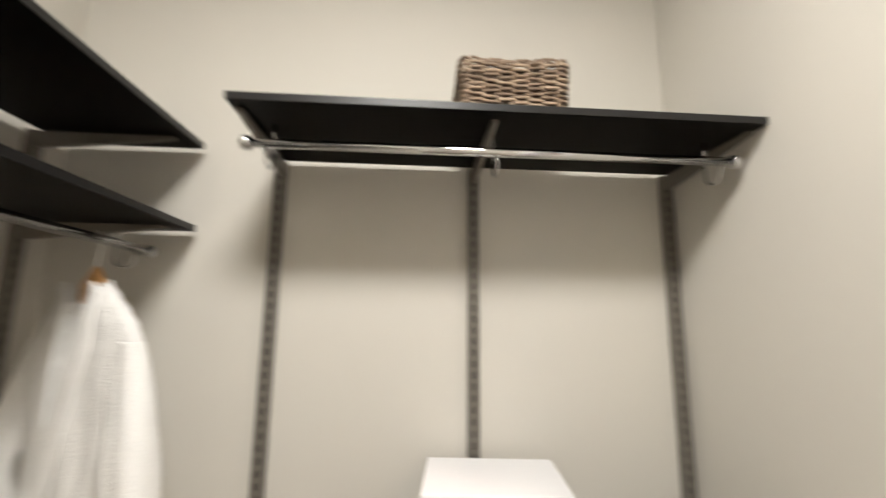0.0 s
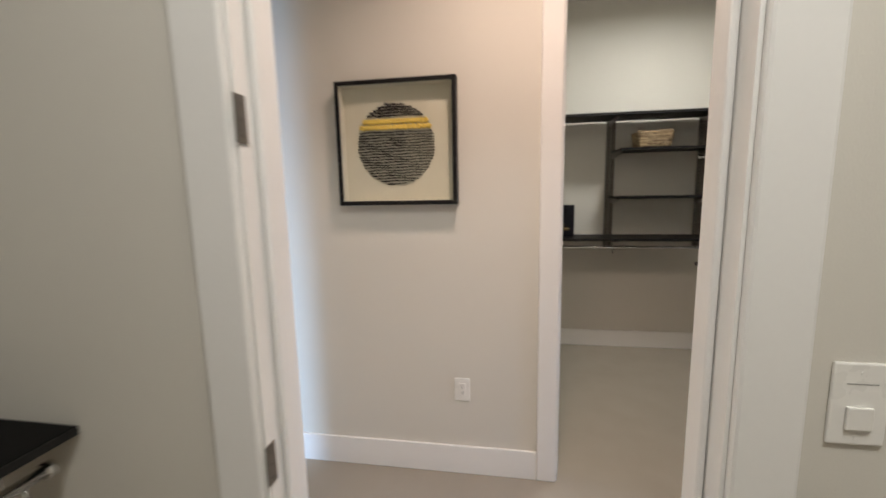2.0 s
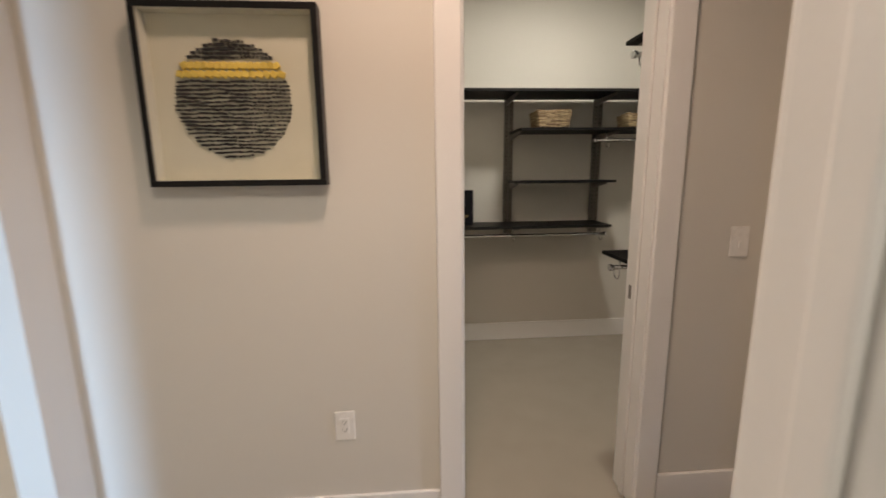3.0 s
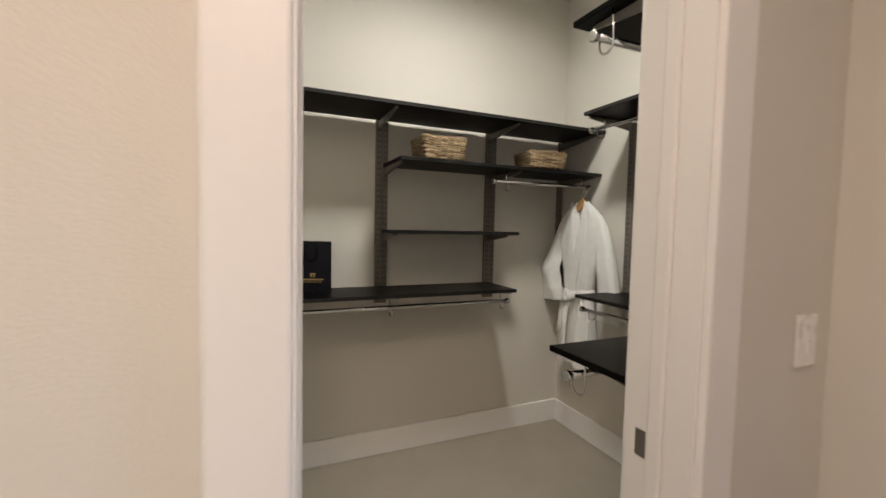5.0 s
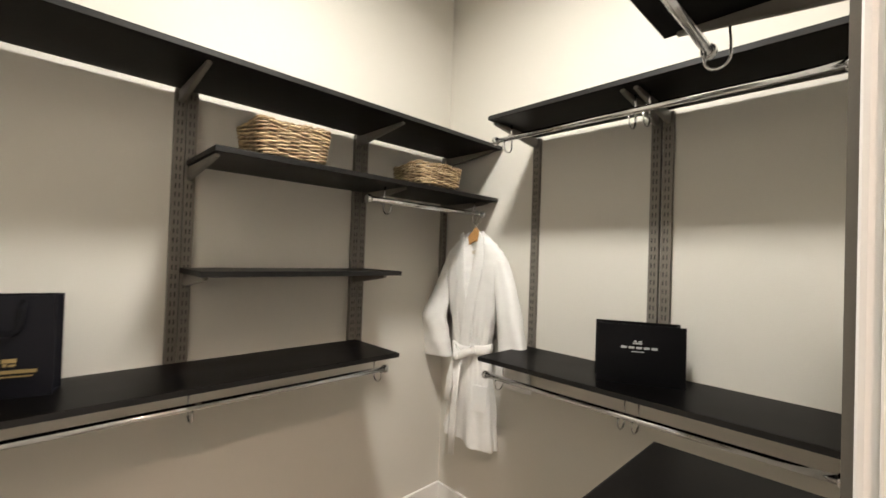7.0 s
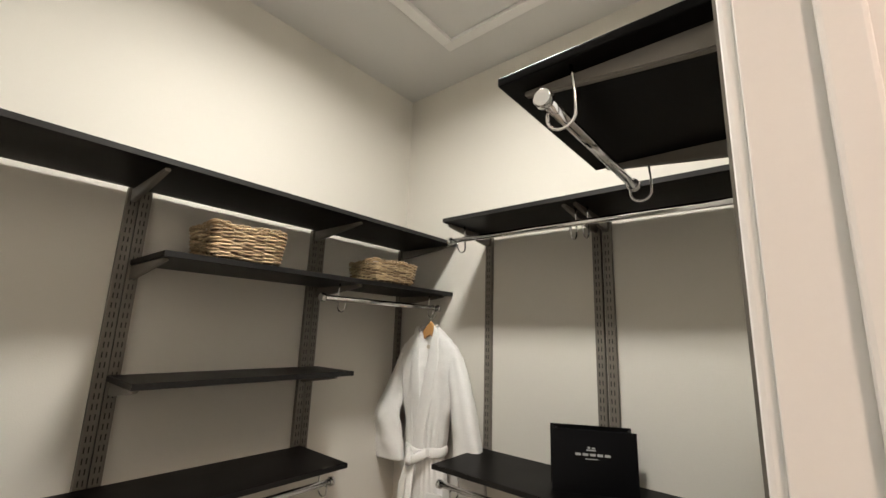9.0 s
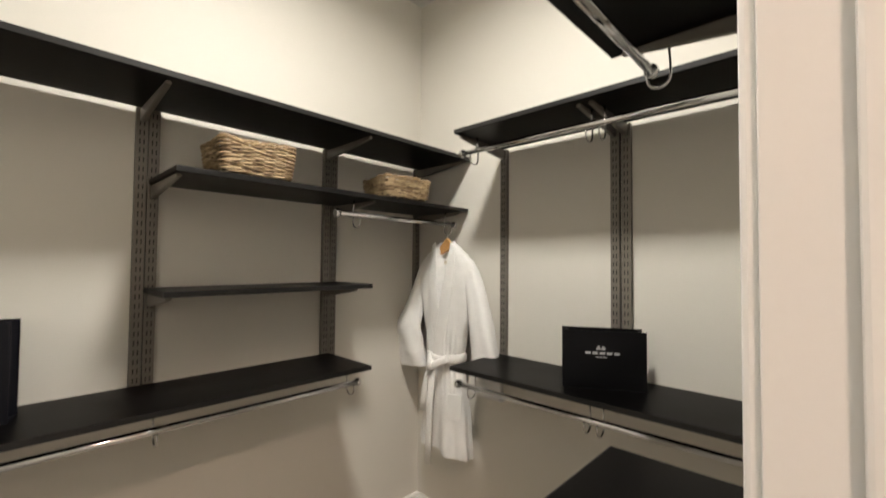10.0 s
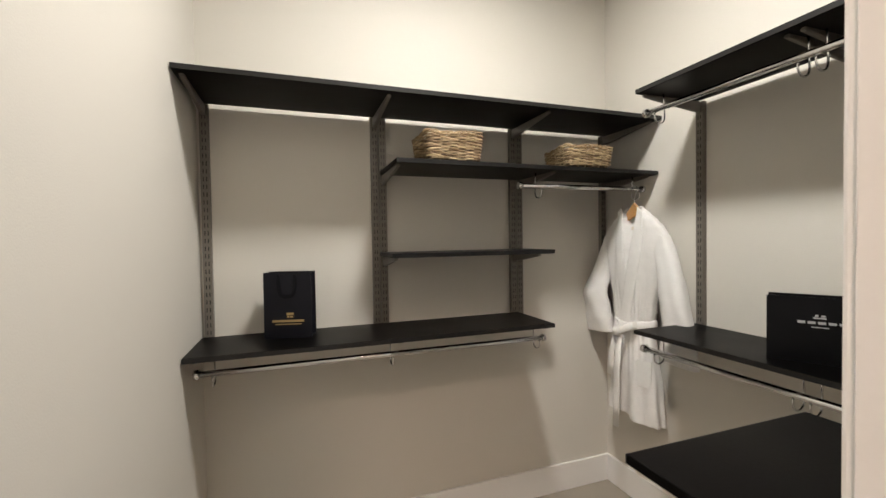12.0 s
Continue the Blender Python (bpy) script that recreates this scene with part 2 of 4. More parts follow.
def door_frame_y(name, x0, x1, y0, y1, label, stop, CW=CW):
    """Jamb, stop and flat casing on both faces of a wall that runs along y."""
    t = 0.018
    d = thing(name, label, "door frame", pose((x0 + x1) / 2, (y0 + y1) / 2, 0), kind="structure")
    cx, cy = (x0 + x1) / 2, (y0 + y1) / 2
    hw, hy = (x1 - x0) / 2 + 0.004, (y1 - y0) / 2
    for s in (-1, 1):
        part("jamb", boxes((-hw, min(s * hy, s * (hy - t)), 0, hw, max(s * hy, s * (hy - t)), DH), bevel=0.0015), TRIM, d)
        part("door_stop", boxes((stop - 0.018, min(s * (hy - t), s * (hy - t - 0.012)), 0, stop + 0.018, max(s * (hy - t), s * (hy - t - 0.012)), DH - t - 0.012), bevel=0.005), TRIM, d)
        for f in (-1, 1):
            a, b = sorted((f * hw - f * 0.004, f * (hw + CT)))
            u, v = sorted((s * (hy - t + 0.006), s * (hy + CW)))
            part("casing", boxes((a, u, 0, b, v, DH + CW), bevel=0.006), TRIM, d)
            if s > 0:
                part("head_casing", boxes((a, -(hy - t + 0.006), DH - t + 0.006, b, hy - t + 0.006, DH + CW), bevel=0.003), TRIM, d)
    part("head_jamb", boxes((-hw, -hy + t, DH - t, hw, hy - t, DH), bevel=0.0015), TRIM, d)
    part("head_stop", boxes((stop - 0.018, -hy + t, DH - t - 0.012, stop + 0.018, hy - t, DH - t), bevel=0.002), TRIM, d)
    return d


door_near = door_frame_y("door_frame", AE, HW, DA0 - 0.018, DA1 + 0.018, "white painted door frame with empty hinges", 0.0, 0.078)
door_far = door_frame_y("door_frame", HE, BW, DB0 - 0.018, DB1 + 0.018, "white painted door frame with a strike plate", 0.0)
door_south = door_frame_y("door_frame", -0.06, 0.06, SO0 - 0.018, SO1 + 0.018, "white painted door frame to the room beyond", 0.0)
door_south.matrix_basis = pose((SO0 + SO1) / 2, HS - T / 2, 0, 0, 0, -90)

def hinge_leaf(z):
    ob = part("hinge_leaf", boxes((-0.070, 0, z - 0.039, -0.042, 0.003, z + 0.039), bevel=0.0012), HINGE, door_near, "brushed nickel hinge leaf without a door")
    ob.location = (0, (DA1 - DA0) / 2 - 0.003, 0)
    for k in (-0.026, 0.0, 0.026):
        part("screw", tube([(-0.056, -0.0012, z + k), (-0.056, 0.001, z + k)], 0.004, 8), HINGE, ob)


for hz in (0.36, 0.983, 1.595, 2.235):
    hinge_leaf(hz)


def strike(frame_ob, x, y, z, side):
    part("strike_plate", boxes((x - 0.013, min(y, y + side * 0.0025), z - 0.03, x + 0.013, max(y, y + side * 0.0025), z + 0.03), bevel=0.001), HINGE, frame_ob, "dark metal strike plate")


strike(door_near, -0.035, -(DA1 - DA0) / 2, 0.93, 1)
strike(door_far, 0.040, -(DB1 - DB0) / 2, 0.93, 1)
strike(door_south, 0.035, (SO1 - SO0) / 2 - 0.0, 0.945, -1)

# ---------------------------------------------------------------- closet systems
ST = 0.019                                        # shelf thickness
PW, PD = 0.034, 0.022                             # wall standard


def standard_mesh(height):
    """A steel wall standard with two columns of slots; its back lies on y = 0 and it faces -y."""
    bm = bmesh.new()
    cols = (-PW / 2, -0.0078, -0.0042, 0.0042, 0.0078, PW / 2)
    zs, z, hole = [0.0], 0.012, [False]
    while z + 0.020 < height:
        zs += [z, z + 0.018]
        hole += [True, False]
        z += 0.032
    zs.append(height)
    front = {}

    def v(i, j):
        if (i, j) not in front:
            front[i, j] = bm.verts.new((cols[i], -PD, zs[j]))
        return front[i, j]
    for j in range(len(zs) - 1):
        for i in range(5):
            if i in (1, 3) and j % 2 == 1 and j < len(zs) - 2:
                continue
            bm.faces.new((v(i, j), v(i + 1, j), v(i + 1, j + 1), v(i, j + 1)))
    n = len(zs) - 1
    for i, s in ((0, -1), (5, 1)):
        a, b = bm.verts.new((cols[i], 0, 0)), bm.verts.new((cols[i], 0, height))
        bm.faces.new([v(i, j) for j in range(n + 1)] + [b, a])
    for z, j in ((0.0, 0), (height, n)):
        a, b = bm.verts.new((cols[0], 0, z)), bm.verts.new((cols[5], 0, z))
        bm.faces.new([v(i, j) for i in range(6)] + [b, a])
    bmesh.ops.recalc_face_normals(bm, faces=bm.faces)
    # a dark sheet inside the channel stands in for the slots' shade
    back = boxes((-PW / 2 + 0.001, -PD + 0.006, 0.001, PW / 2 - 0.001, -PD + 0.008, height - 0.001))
    return mesh_of("wall_standard", bm, POST), mesh_of("slot_shade_sheet", back, SLOTSHADE)


STANDARDS = {}


def standard(x, y, turn, z0, z1, group, label="bronze grey slotted steel wall standard"):
    """A standard whose back rests on the wall at (x, y); turn 0 faces -y."""
    h = round(z1 - z0, 3)
    if h not in STANDARDS:
        STANDARDS[h] = standard_mesh(h)
    ob = new("wall_standard", STANDARDS[h][0])
    inner = new("slot_shade_sheet", STANDARDS[h][1])
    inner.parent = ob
    inner["label"] = "dark sheet standing in for slot shade"
    ob.matrix_basis = pose(x, y, z0, 0, 0, turn)
    return tagged(ob, label, "shelf standard", group)


def bracket_bm(length):
    """A tapered shelf arm, from the standard's face at y = 0 out along -y, its top at z = 0."""
    bm = prism([(0, 0), (-length, 0), (-length, -0.010), (-length * 0.82, -0.018), (-length * 0.35, -0.036), (-0.02, -0.046), (0, -0.046)], "x", -0.008, 0.008)
    bmesh.ops.bevel(bm, geom=bm.edges[:], offset=0.0025, segments=2, affect="EDGES")
    return bm


def hook_points():
    """A wire hook in the plane across the rod: u towards the wall, w up, the rod's middle at 0, 0."""
    pts = [(0.040, 0.075), (0.044, 0.045), (0.047, 0.010), (0.048, -0.022)]
    for k in range(1, 10):
        a = k * math.pi / 10
        pts.append((0.021 + 0.027 * math.cos(a), -0.026 - 0.027 * math.sin(a)))
    pts += [(-0.006, -0.022), (-0.005, -0.010)]
    return pts


def shelf_unit(x0, y0, x1, y1, top, wall, arms, label, group, rod=None, hooks=(), drop=0.085, inset=0.075, rod_label="polished chrome clothes rod on wire hooks"):
    """A shelf with its arms; wall: the side it is fixed to; arms: places along it. rod: its two ends along the shelf."""
    s = thing("wall_shelf", label, "shelf", pose((x0 + x1) / 2, (y0 + y1) / 2, top - ST), group)
    hx, hy = (x1 - x0) / 2, (y1 - y0) / 2
    part("board", boxes((-hx, -hy, 0, hx, hy, ST), bevel=0.0025), SHELF, s)
    # front band coloured lighter than the board, for lamplight on the edge
    e = 0.0012
    band = {"n": (-hx, -hy - e, hx, -hy + 0.0006), "s": (-hx, hy - 0.0006, hx, hy + e), "e": (-hx - e, -hy, -hx + 0.0006, hy), "w": (hx - 0.0006, -hy, hx + e, hy)}[wall]
    part("lit_edge_band", boxes((band[0], band[1], 0.0008, band[2], band[3], ST - 0.0008), bevel=0.0003), EDGE, s, "front edge band, dark grey lightened as if lit")
    turn = {"n": 0, "e": -90, "s": 180, "w": 90}[wall]
    across = hy if wall in "ns" else hx
    gap = 0.008
    cx, cy = (x0 + x1) / 2, (y0 + y1) / 2
    for a in arms:
        length = across * 2 - 0.025
        at = {"n": (a - cx, hy + gap), "s": (a - cx, -hy - gap), "e": (hx + gap, a - cy), "w": (-hx - gap, a - cy)}[wall]
        part("bracket_arm", bracket_bm(length), POST, s, "bronze grey steel arm", pose(at[0], at[1], -0.0005, 0, 0, turn))
    if rod is None:
        return s
    # the rod runs along the shelf, inset behind its front edge
    out = {"n": (0, -1), "s": (0, 1), "e": (-1, 0), "w": (1, 0)}[wall]
    rx, ry = cx + out[0] * (hx - inset), cy + out[1] * (hy - inset)
    along_x = wall in "ns"
    r = thing("clothes_rod", rod_label, "clothes rod", pose(rx if not along_x else rod[0], ry if along_x else rod[0], top - drop), "closet rods")
    n = abs(rod[1] - rod[0])
    sg = 1 if rod[1] > rod[0] else -1
    end = (sg * n, 0, 0) if along_x else (0, sg * n, 0)
    d = Vector(end).normalized()
    part("bar", tube([(0, 0, 0), end], 0.0115, 20), CHROME, r)
    for p, q in ((Vector((0, 0, 0)) - d * 0.006, Vector((0, 0, 0)) + d * 0.012), (Vector(end) - d * 0.012, Vector(end) + d * 0.006)):
        part("end_cap", tube([p, p + d * 0.002, q - d * 0.001, q], [0.015, 0.0175, 0.0175, 0.0155], 24), CHROME, r)
    back = Vector((-out[0], -out[1], 0))
    for h in hooks:
        o = d * abs(h - rod[0])
        pts = [o + back * u + Vector((0, 0, w)) for u, w in hook_points()]
        top_w = drop - ST + 0.004
        pts[0] = o + back * 0.040 + Vector((0, 0, max(top_w, 0.05)))
        part("wire_hook", tube(pts, 0.0033, 10), CHROME, r)
    return s


FAR, NEAR = "far closet shelves", "near closet shelves"
POSTS = "closet wall standards"
P1, P2A, P2B, P3A, P3B, P4 = 0.135, -0.570, -0.607, -1.301, -1.338, -1.886
for y in (P1, P2A, P2B, P3A, P3B):
    standard(BE, y, -90, 0.935, 2.003, POSTS)
standard(BE, P4, -90, 1.15, 2.003, POSTS)
S1, S2A, S2B = 3.718, 3.184, 3.141
for x in (S1, S2A, S2B):
    standard(x, BS, 180, 0.935, 2.016, POSTS)
W1, W2 = -0.84, -1.33
for y in (W1, W2):
    deep = standard(BW, y, 90, 0.90, 2.018, POSTS, "deep bronze grey steel wall standard beside the door")
    deep.matrix_basis = deep.matrix_basis @ Matrix.Diagonal((1, 1.36, 1, 1))

G = 0.03
shelf_unit(3.935, BS + 0.004, BE - G, BN - 0.004, 2.018, "e", (P1, P2A, P3A, P4), "long espresso black top shelf on steel arms", FAR)
shelf_unit(3.955, BS + 0.004, BE - G, -0.592, 1.752, "e", (P2B, P3B, P4), "espresso black shelf holding two wicker baskets", FAR,
           rod=(-1.172, -1.885), hooks=(-1.285, -1.862), inset=0.066, drop=0.086)
shelf_unit(4.025, -1.362, BE - G, -0.585, 1.372, "e", (P2B, P3A), "short empty espresso black wall shelf", FAR)
shelf_unit(3.965, -1.317, BE - G, BN - 0.004, 1.037, "e", (P1, P2B, P3A), "long espresso black shelf holding a paper gift bag", FAR,
           rod=(0.135, -1.30), hooks=(0.08, -0.58, -1.275), inset=0.070, drop=0.078)
shelf_unit(BW + G, BS + G, 3.727, -1.555, 2.035, "s", (S1, S2A, S2B), "long espresso black top shelf above a chrome rod", FAR,
           rod=(3.742, BW + 0.05), hooks=(3.69, 3.172, 3.126), inset=0.070, drop=0.088)
shelf_unit(BW + G, BS + G, 3.738, -1.552, 1.034, "s", (S1, S2A, S2B), "espresso black shelf holding a black shopping bag", FAR,
           rod=(3.752, BW + 0.05), hooks=(3.69, 3.178, 3.132), inset=0.066, drop=0.090)
shelf_unit(BW + G, -1.262, 2.947, -0.765, 1.037, "w", (W1, -1.23), "deep low espresso black shelf, empty", FAR,
           rod=(-0.775, -1.27), hooks=(-0.80,), inset=0.072, drop=0.074)
shelf_unit(BW + G, -1.375, 2.985, -0.842, 2.045, "w", (W1 - 0.055, W2 - 0.03), "short espresso black top shelf beside the door", FAR,
           rod=(-0.832, -1.375), hooks=(-0.862, -1.360), inset=0.100, drop=0.085)

A1, A2, A3 = -0.138, 0.449, 1.078
for x in (A1, A2, A3):
    standard(x, AN, 0, 0.93, 2.053, POSTS)
for y in (1.33, 0.55, -0.15):
    standard(AW, y, 90, 0.93, 2.08, POSTS)
shelf_unit(-0.145, 1.052, AE - 0.005, AN - G, 2.072, "n", (A1 + 0.012, A2, A3), "espresso black top shelf holding a wicker basket", NEAR,
           rod=(-0.125, 1.066), hooks=(-0.075, A2 + 0.012, 1.02), inset=0.075, drop=0.085)
shelf_unit(-0.15, 1.077, AE - 0.005, AN - G, 1.032, "n", (A1 + 0.012, A2, A3), "low espresso black shelf holding a white box", NEAR,
           rod=(-0.12, 1.066), hooks=(A2 + 0.012, 1.02), inset=0.045, drop=0.078)
shelf_unit(AW + G, -0.2, -0.362, AN - 0.03, 2.10, "w", (1.33, 0.55, -0.15), "long espresso black top shelf on the side wall", NEAR)
shelf_unit(AW + G, -0.2, -0.362, AN - 0.03, 1.85, "w", (1.33, 0.55, -0.15), "espresso black shelf above a clothes rod", NEAR,
           rod=(AN - 0.045, -0.18), hooks=(1.33, 0.56), inset=0.103, drop=0.082)


# ---------------------------------------------------------------- wicker baskets
def island_material(name, dark, light, rough=0.6):
    """Straw whose strands each have their own shade, with a fibrous grain."""
    m = material(name, light, rough, spread=0.22, scale=30, fine=400, bump=0.05)
    n, l = m.node_tree.nodes, m.node_tree.links
    geo, mix = n.new("ShaderNodeNewGeometry"), n.new("ShaderNodeMix")
    mix.data_type = "RGBA"
    mix.inputs["A"].default_value, mix.inputs["B"].default_value = (*dark, 1), (*light, 1)
    l.new(geo.outputs["Random Per Island"], mix.inputs["Factor"])
    scale = next(x for x in n if x.bl_idname == "ShaderNodeVectorMath")
    l.new(mix.outputs["Result"], scale.inputs[0])
    return m


STRAW = island_material("golden seagrass strands", (0.17, 0.105, 0.05), (0.54, 0.41, 0.24))
BROWNSTRAW = island_material("brown twisted rattan strands", (0.15, 0.10, 0.065), (0.40, 0.30, 0.21))
SHADESTRAW = material("wicker darkened as inner shade", (0.075, 0.048, 0.028), 0.8, spread=0.3, scale=40, fine=300, bump=0.05)


def rounded_rect(w, d, r, n):
    """n points round a rectangle with rounded corners, and their outward ways."""
    pts = []
    peri = 2 * (w - 2 * r) + 2 * (d - 2 * r) + math.tau * r
    for k in range(n):
        s = k / n * peri
        for cx, cy, a0, run in ((-(w / 2 - r), -(d / 2 - r), -math.pi / 2, w - 2 * r), (w / 2 - r, -(d / 2 - r), 0, d - 2 * r),
                                (w / 2 - r, d / 2 - r, math.pi / 2, w - 2 * r), (-(w / 2 - r), d / 2 - r, math.pi, d - 2 * r)):
            nx, ny = math.cos(a0), math.sin(a0)
            tx, ty = -ny, nx
            if s < run:
                pts.append((cx + nx * r + tx * s, cy + ny * r + ty * s, nx, ny))
                break
            s -= run
            arc = math.pi / 2 * r
            if s < arc:
                a = a0 + s / r
                ex, ey = cx + tx * run, cy + ty * run
                pts.append((ex + r * math.cos(a), ey + r * math.sin(a), math.cos(a), math.sin(a)))
                break
            s -= arc
    return pts


def basket(at, w, d, h, rows, mat, label, flare=0.012, seed=1):
    """An open woven basket: stakes, strands that pass in and out of them, a plaited rim and a floor."""
    rng = random.Random(seed)
    b = thing("wicker_basket", label, "basket", at, "wicker baskets")
    stakes = 2 * round((w + d) / 0.038)
    n = stakes * 8
    ring = rounded_rect(w, d, 0.011, n)
    pitch = (h - 0.012) / rows
    bm = bmesh.new()
    sides = 6
    for row in range(rows):
        z0 = 0.008 + (row + 0.5) * pitch
        grow = flare * (z0 / h)
        # strands are cut into lengths so that each keeps its own shade
        k0 = rng.randrange(n)
        k, left = k0, n
        while left > 0:
            length = min(left, rng.choice((8, 16, 16, 24)))
            prev = None
            rr = pitch * rng.uniform(0.50, 0.62)
            for j in range(length + 1):
                x, y, nx, ny = ring[(k + j) % n]
                wave = 1 - 2 * (0.5 - 0.5 * math.sin(((k + j) / 8 + row) * math.pi)) ** 2.5
                off = grow + 0.0056 * wave + rng.uniform(-0.0006, 0.0006)
                zc = z0 + 0.0013 * math.sin((k + j) * 0.21 + row * 2.1) + rng.uniform(-0.0007, 0.0007)
                c = Vector((x + nx * off, y + ny * off, zc))
                out = Vector((nx, ny, 0))
                vs = [bm.verts.new(c + out * (0.0040 * math.cos(q * math.tau / sides)) + Vector((0, 0, rr * math.sin(q * math.tau / sides)))) for q in range(sides)]
                if prev:
                    for q in range(sides):
                        bm.faces.new((prev[q], prev[(q + 1) % sides], vs[(q + 1) % sides], vs[q])).smooth = True
                prev = vs
            k += length
            left -= length
    tagged(part("woven_wall", bm, mat, b), kind="stuff")
    bm = bmesh.new()
    for s in range(stakes):
        x, y, nx, ny = ring[s * 8]
        t = tube([(x, y, 0.002), (x + nx * flare, y + ny * flare, h)], 0.0032, 6)
        me = bpy.data.meshes.new("tmp")
        t.to_mesh(me), t.free()
        bm.from_mesh(me)
        bpy.data.meshes.remove(me)
    tagged(part("stakes", bm, mat, b), kind="stuff")
    for phase in (0, 1, 2):
        pts = []
        for k in range(n):
            x, y, nx, ny = ring[k]
            a = k / n * math.tau * stakes * 0.55 + phase * math.tau / 3
            o = flare + 0.0055 * math.cos(a)
            pts.append((x + nx * o, y + ny * o, h - 0.004 + 0.0050 * math.sin(a) + 0.0035 * math.sin(k * 0.13 + seed) + 0.003 * math.sin(k * 0.47 + phase)))
        part("rim_strand", tube(pts, 0.0036, 6, closed=True), mat, b)
    # lining and base coloured dark for the shade behind the strands
    part("inner_wall", boxes((-w / 2 + 0.008, -d / 2 + 0.008, 0.004, w / 2 - 0.008, -d / 2 + 0.011, h - 0.012), (-w / 2 + 0.008, d / 2 - 0.011, 0.004, w / 2 - 0.008, d / 2 - 0.008, h - 0.012),
                             (-w / 2 + 0.008, -d / 2 + 0.011, 0.004, -w / 2 + 0.011, d / 2 - 0.011, h - 0.012), (w / 2 - 0.011, -d / 2 + 0.011, 0.004, w / 2 - 0.008, d / 2 - 0.011, h - 0.012)), SHADESTRAW, b)
    part("base", boxes((-w / 2 + 0.006, -d / 2 + 0.006, 0, w / 2 - 0.006, d / 2 - 0.006, 0.006), bevel=0.002), SHADESTRAW, b)
    return b


basket(pose(4.080, -0.848, 1.752, 0, 0, -91), 0.224, 0.192, 0.120, 17, STRAW, "golden woven seagrass basket on a black shelf", flare=0.016, seed=3)
basket(pose(4.060, -1.520, 1.752, 0, 0, -95), 0.215, 0.195, 0.098, 14, STRAW, "golden woven seagrass basket near the corner", flare=0.014, seed=5)
basket(pose(0.505, 1.205, 2.072, 0, 0, -2), 0.245, 0.195, 0.140, 19, BROWNSTRAW, "brown woven rattan basket on the top shelf", flare=0.008, seed=8)


# ---------------------------------------------------------------- bathrobes
TERRY = material("white terry cloth", (0.74, 0.728, 0.705), 0.95, spread=0.05, scale=22, fine=190, bump=0.10, spec=0.15)
LABELCLOTH = material("pale woven label", (0.62, 0.56, 0.46), 0.8, spread=0.05)
HANGERWOOD = material("honey varnished wood", (0.50, 0.27, 0.10), 0.32, spread=0.2, scale=14, fine=90, bump=0.01, stretch=(3, 20, 20))


def lerp_table(rows, z):
    for (z0, *a), (z1, *b) in zip(rows, rows[1:]):
        if z0 >= z >= z1:
            k = (z0 - z) / (z0 - z1)
            k = k * k * (3 - 2 * k)
            return [p + (q - p) * k for p, q in zip(a, b)]
    return list(rows[0][1:] if z > rows[0][0] else rows[-1][1:])


def skin(rings, close_ends=(False, False)):
    bm = bmesh.new()
    vs = [[bm.verts.new(p) for p in r] for r in rings]
    n = len(vs[0])
    for a, b in zip(vs, vs[1:]):
        for k in range(n):
            bm.faces.new((a[k], a[(k + 1) % n], b[(k + 1) % n], b[k])).smooth = True
    if close_ends[0]:
        bm.faces.new(vs[0][::-1])
    if close_ends[1]:
        bm.faces.new(vs[-1])
    bmesh.ops.recalc_face_normals(bm, faces=bm.faces)
    return bm


BODY = [(-0.005, 0.056, 0.028), (-0.035, 0.098, 0.032), (-0.070, 0.142, 0.034), (-0.105, 0.180, 0.036), (-0.135, 0.200, 0.036), (-0.165, 0.202, 0.040), (-0.23, 0.186, 0.046), (-0.36, 0.156, 0.052),
        (-0.50, 0.128, 0.054), (-0.605, 0.108, 0.050), (-0.70, 0.126, 0.056), (-0.90, 0.150, 0.060), (-1.06, 0.166, 0.062)]
NECK, MEET, WAIST = 0.050, -0.34, -0.600


def inner_edge(side, z):
    """Where the lapel's inner edge runs: two sides of a V that cross below MEET and reach the belt."""
    if z > MEET:
        return side * NECK * (1 - z / MEET) ** 0.85
    k = min(1.0, (MEET - z) / (MEET - WAIST))
    return -side * 0.045 * k


def robe_body():
    rings, n = [], 144
    for i in range(90):
        z = -0.005 - i / 89 * 1.045
        a, b = lerp_table(BODY, z)
        gather = math.exp(-((z - WAIST) / 0.16) ** 2)
        skirt = max(0.0, min(1.0, (-z - 0.64) / 0.40))
        ring = []
        for k in range(n):
            t = k / n * math.tau
            c, s = math.cos(t), math.sin(t)
            x = a * math.copysign(abs(c) ** 0.85, c)
            y = b * math.copysign(abs(s) ** 0.75, s)
            pull = x / max(a, 0.01)
            w = 0.0065 * gather * math.sin(30 * pull + 2.0) * abs(s)
            w += 0.013 * skirt * (math.sin(7 * t + 2.0 * z) + 0.4 * math.sin(12 * t - 3.0 * z + 1.3))
            w += 0.006 * noise.noise(Vector((c * 1.8, s * 1.8, z * 3.0)))
            # slanting creases from the shoulders down to the knot
            if s < 0 and MEET - 0.22 < z < -0.14:
                w += 0.0035 * math.sin(70 * (abs(x) - 0.12 * (-z))) * min(1.0, (-z - 0.14) / 0.1)
            x += c * w * 0.6
            y += s * w
            if s < 0 and abs(x) < abs(inner_edge(1, z)) and z > MEET:
                y = b * 0.45
            zz = z - (0.020 * (x / 0.19) + 0.006 * math.sin(5 * t)) * max(0.0, (-z - 0.8) / 0.34)
            ring.append((x, y, zz))
        rings.append(ring)
    return skin(rings)


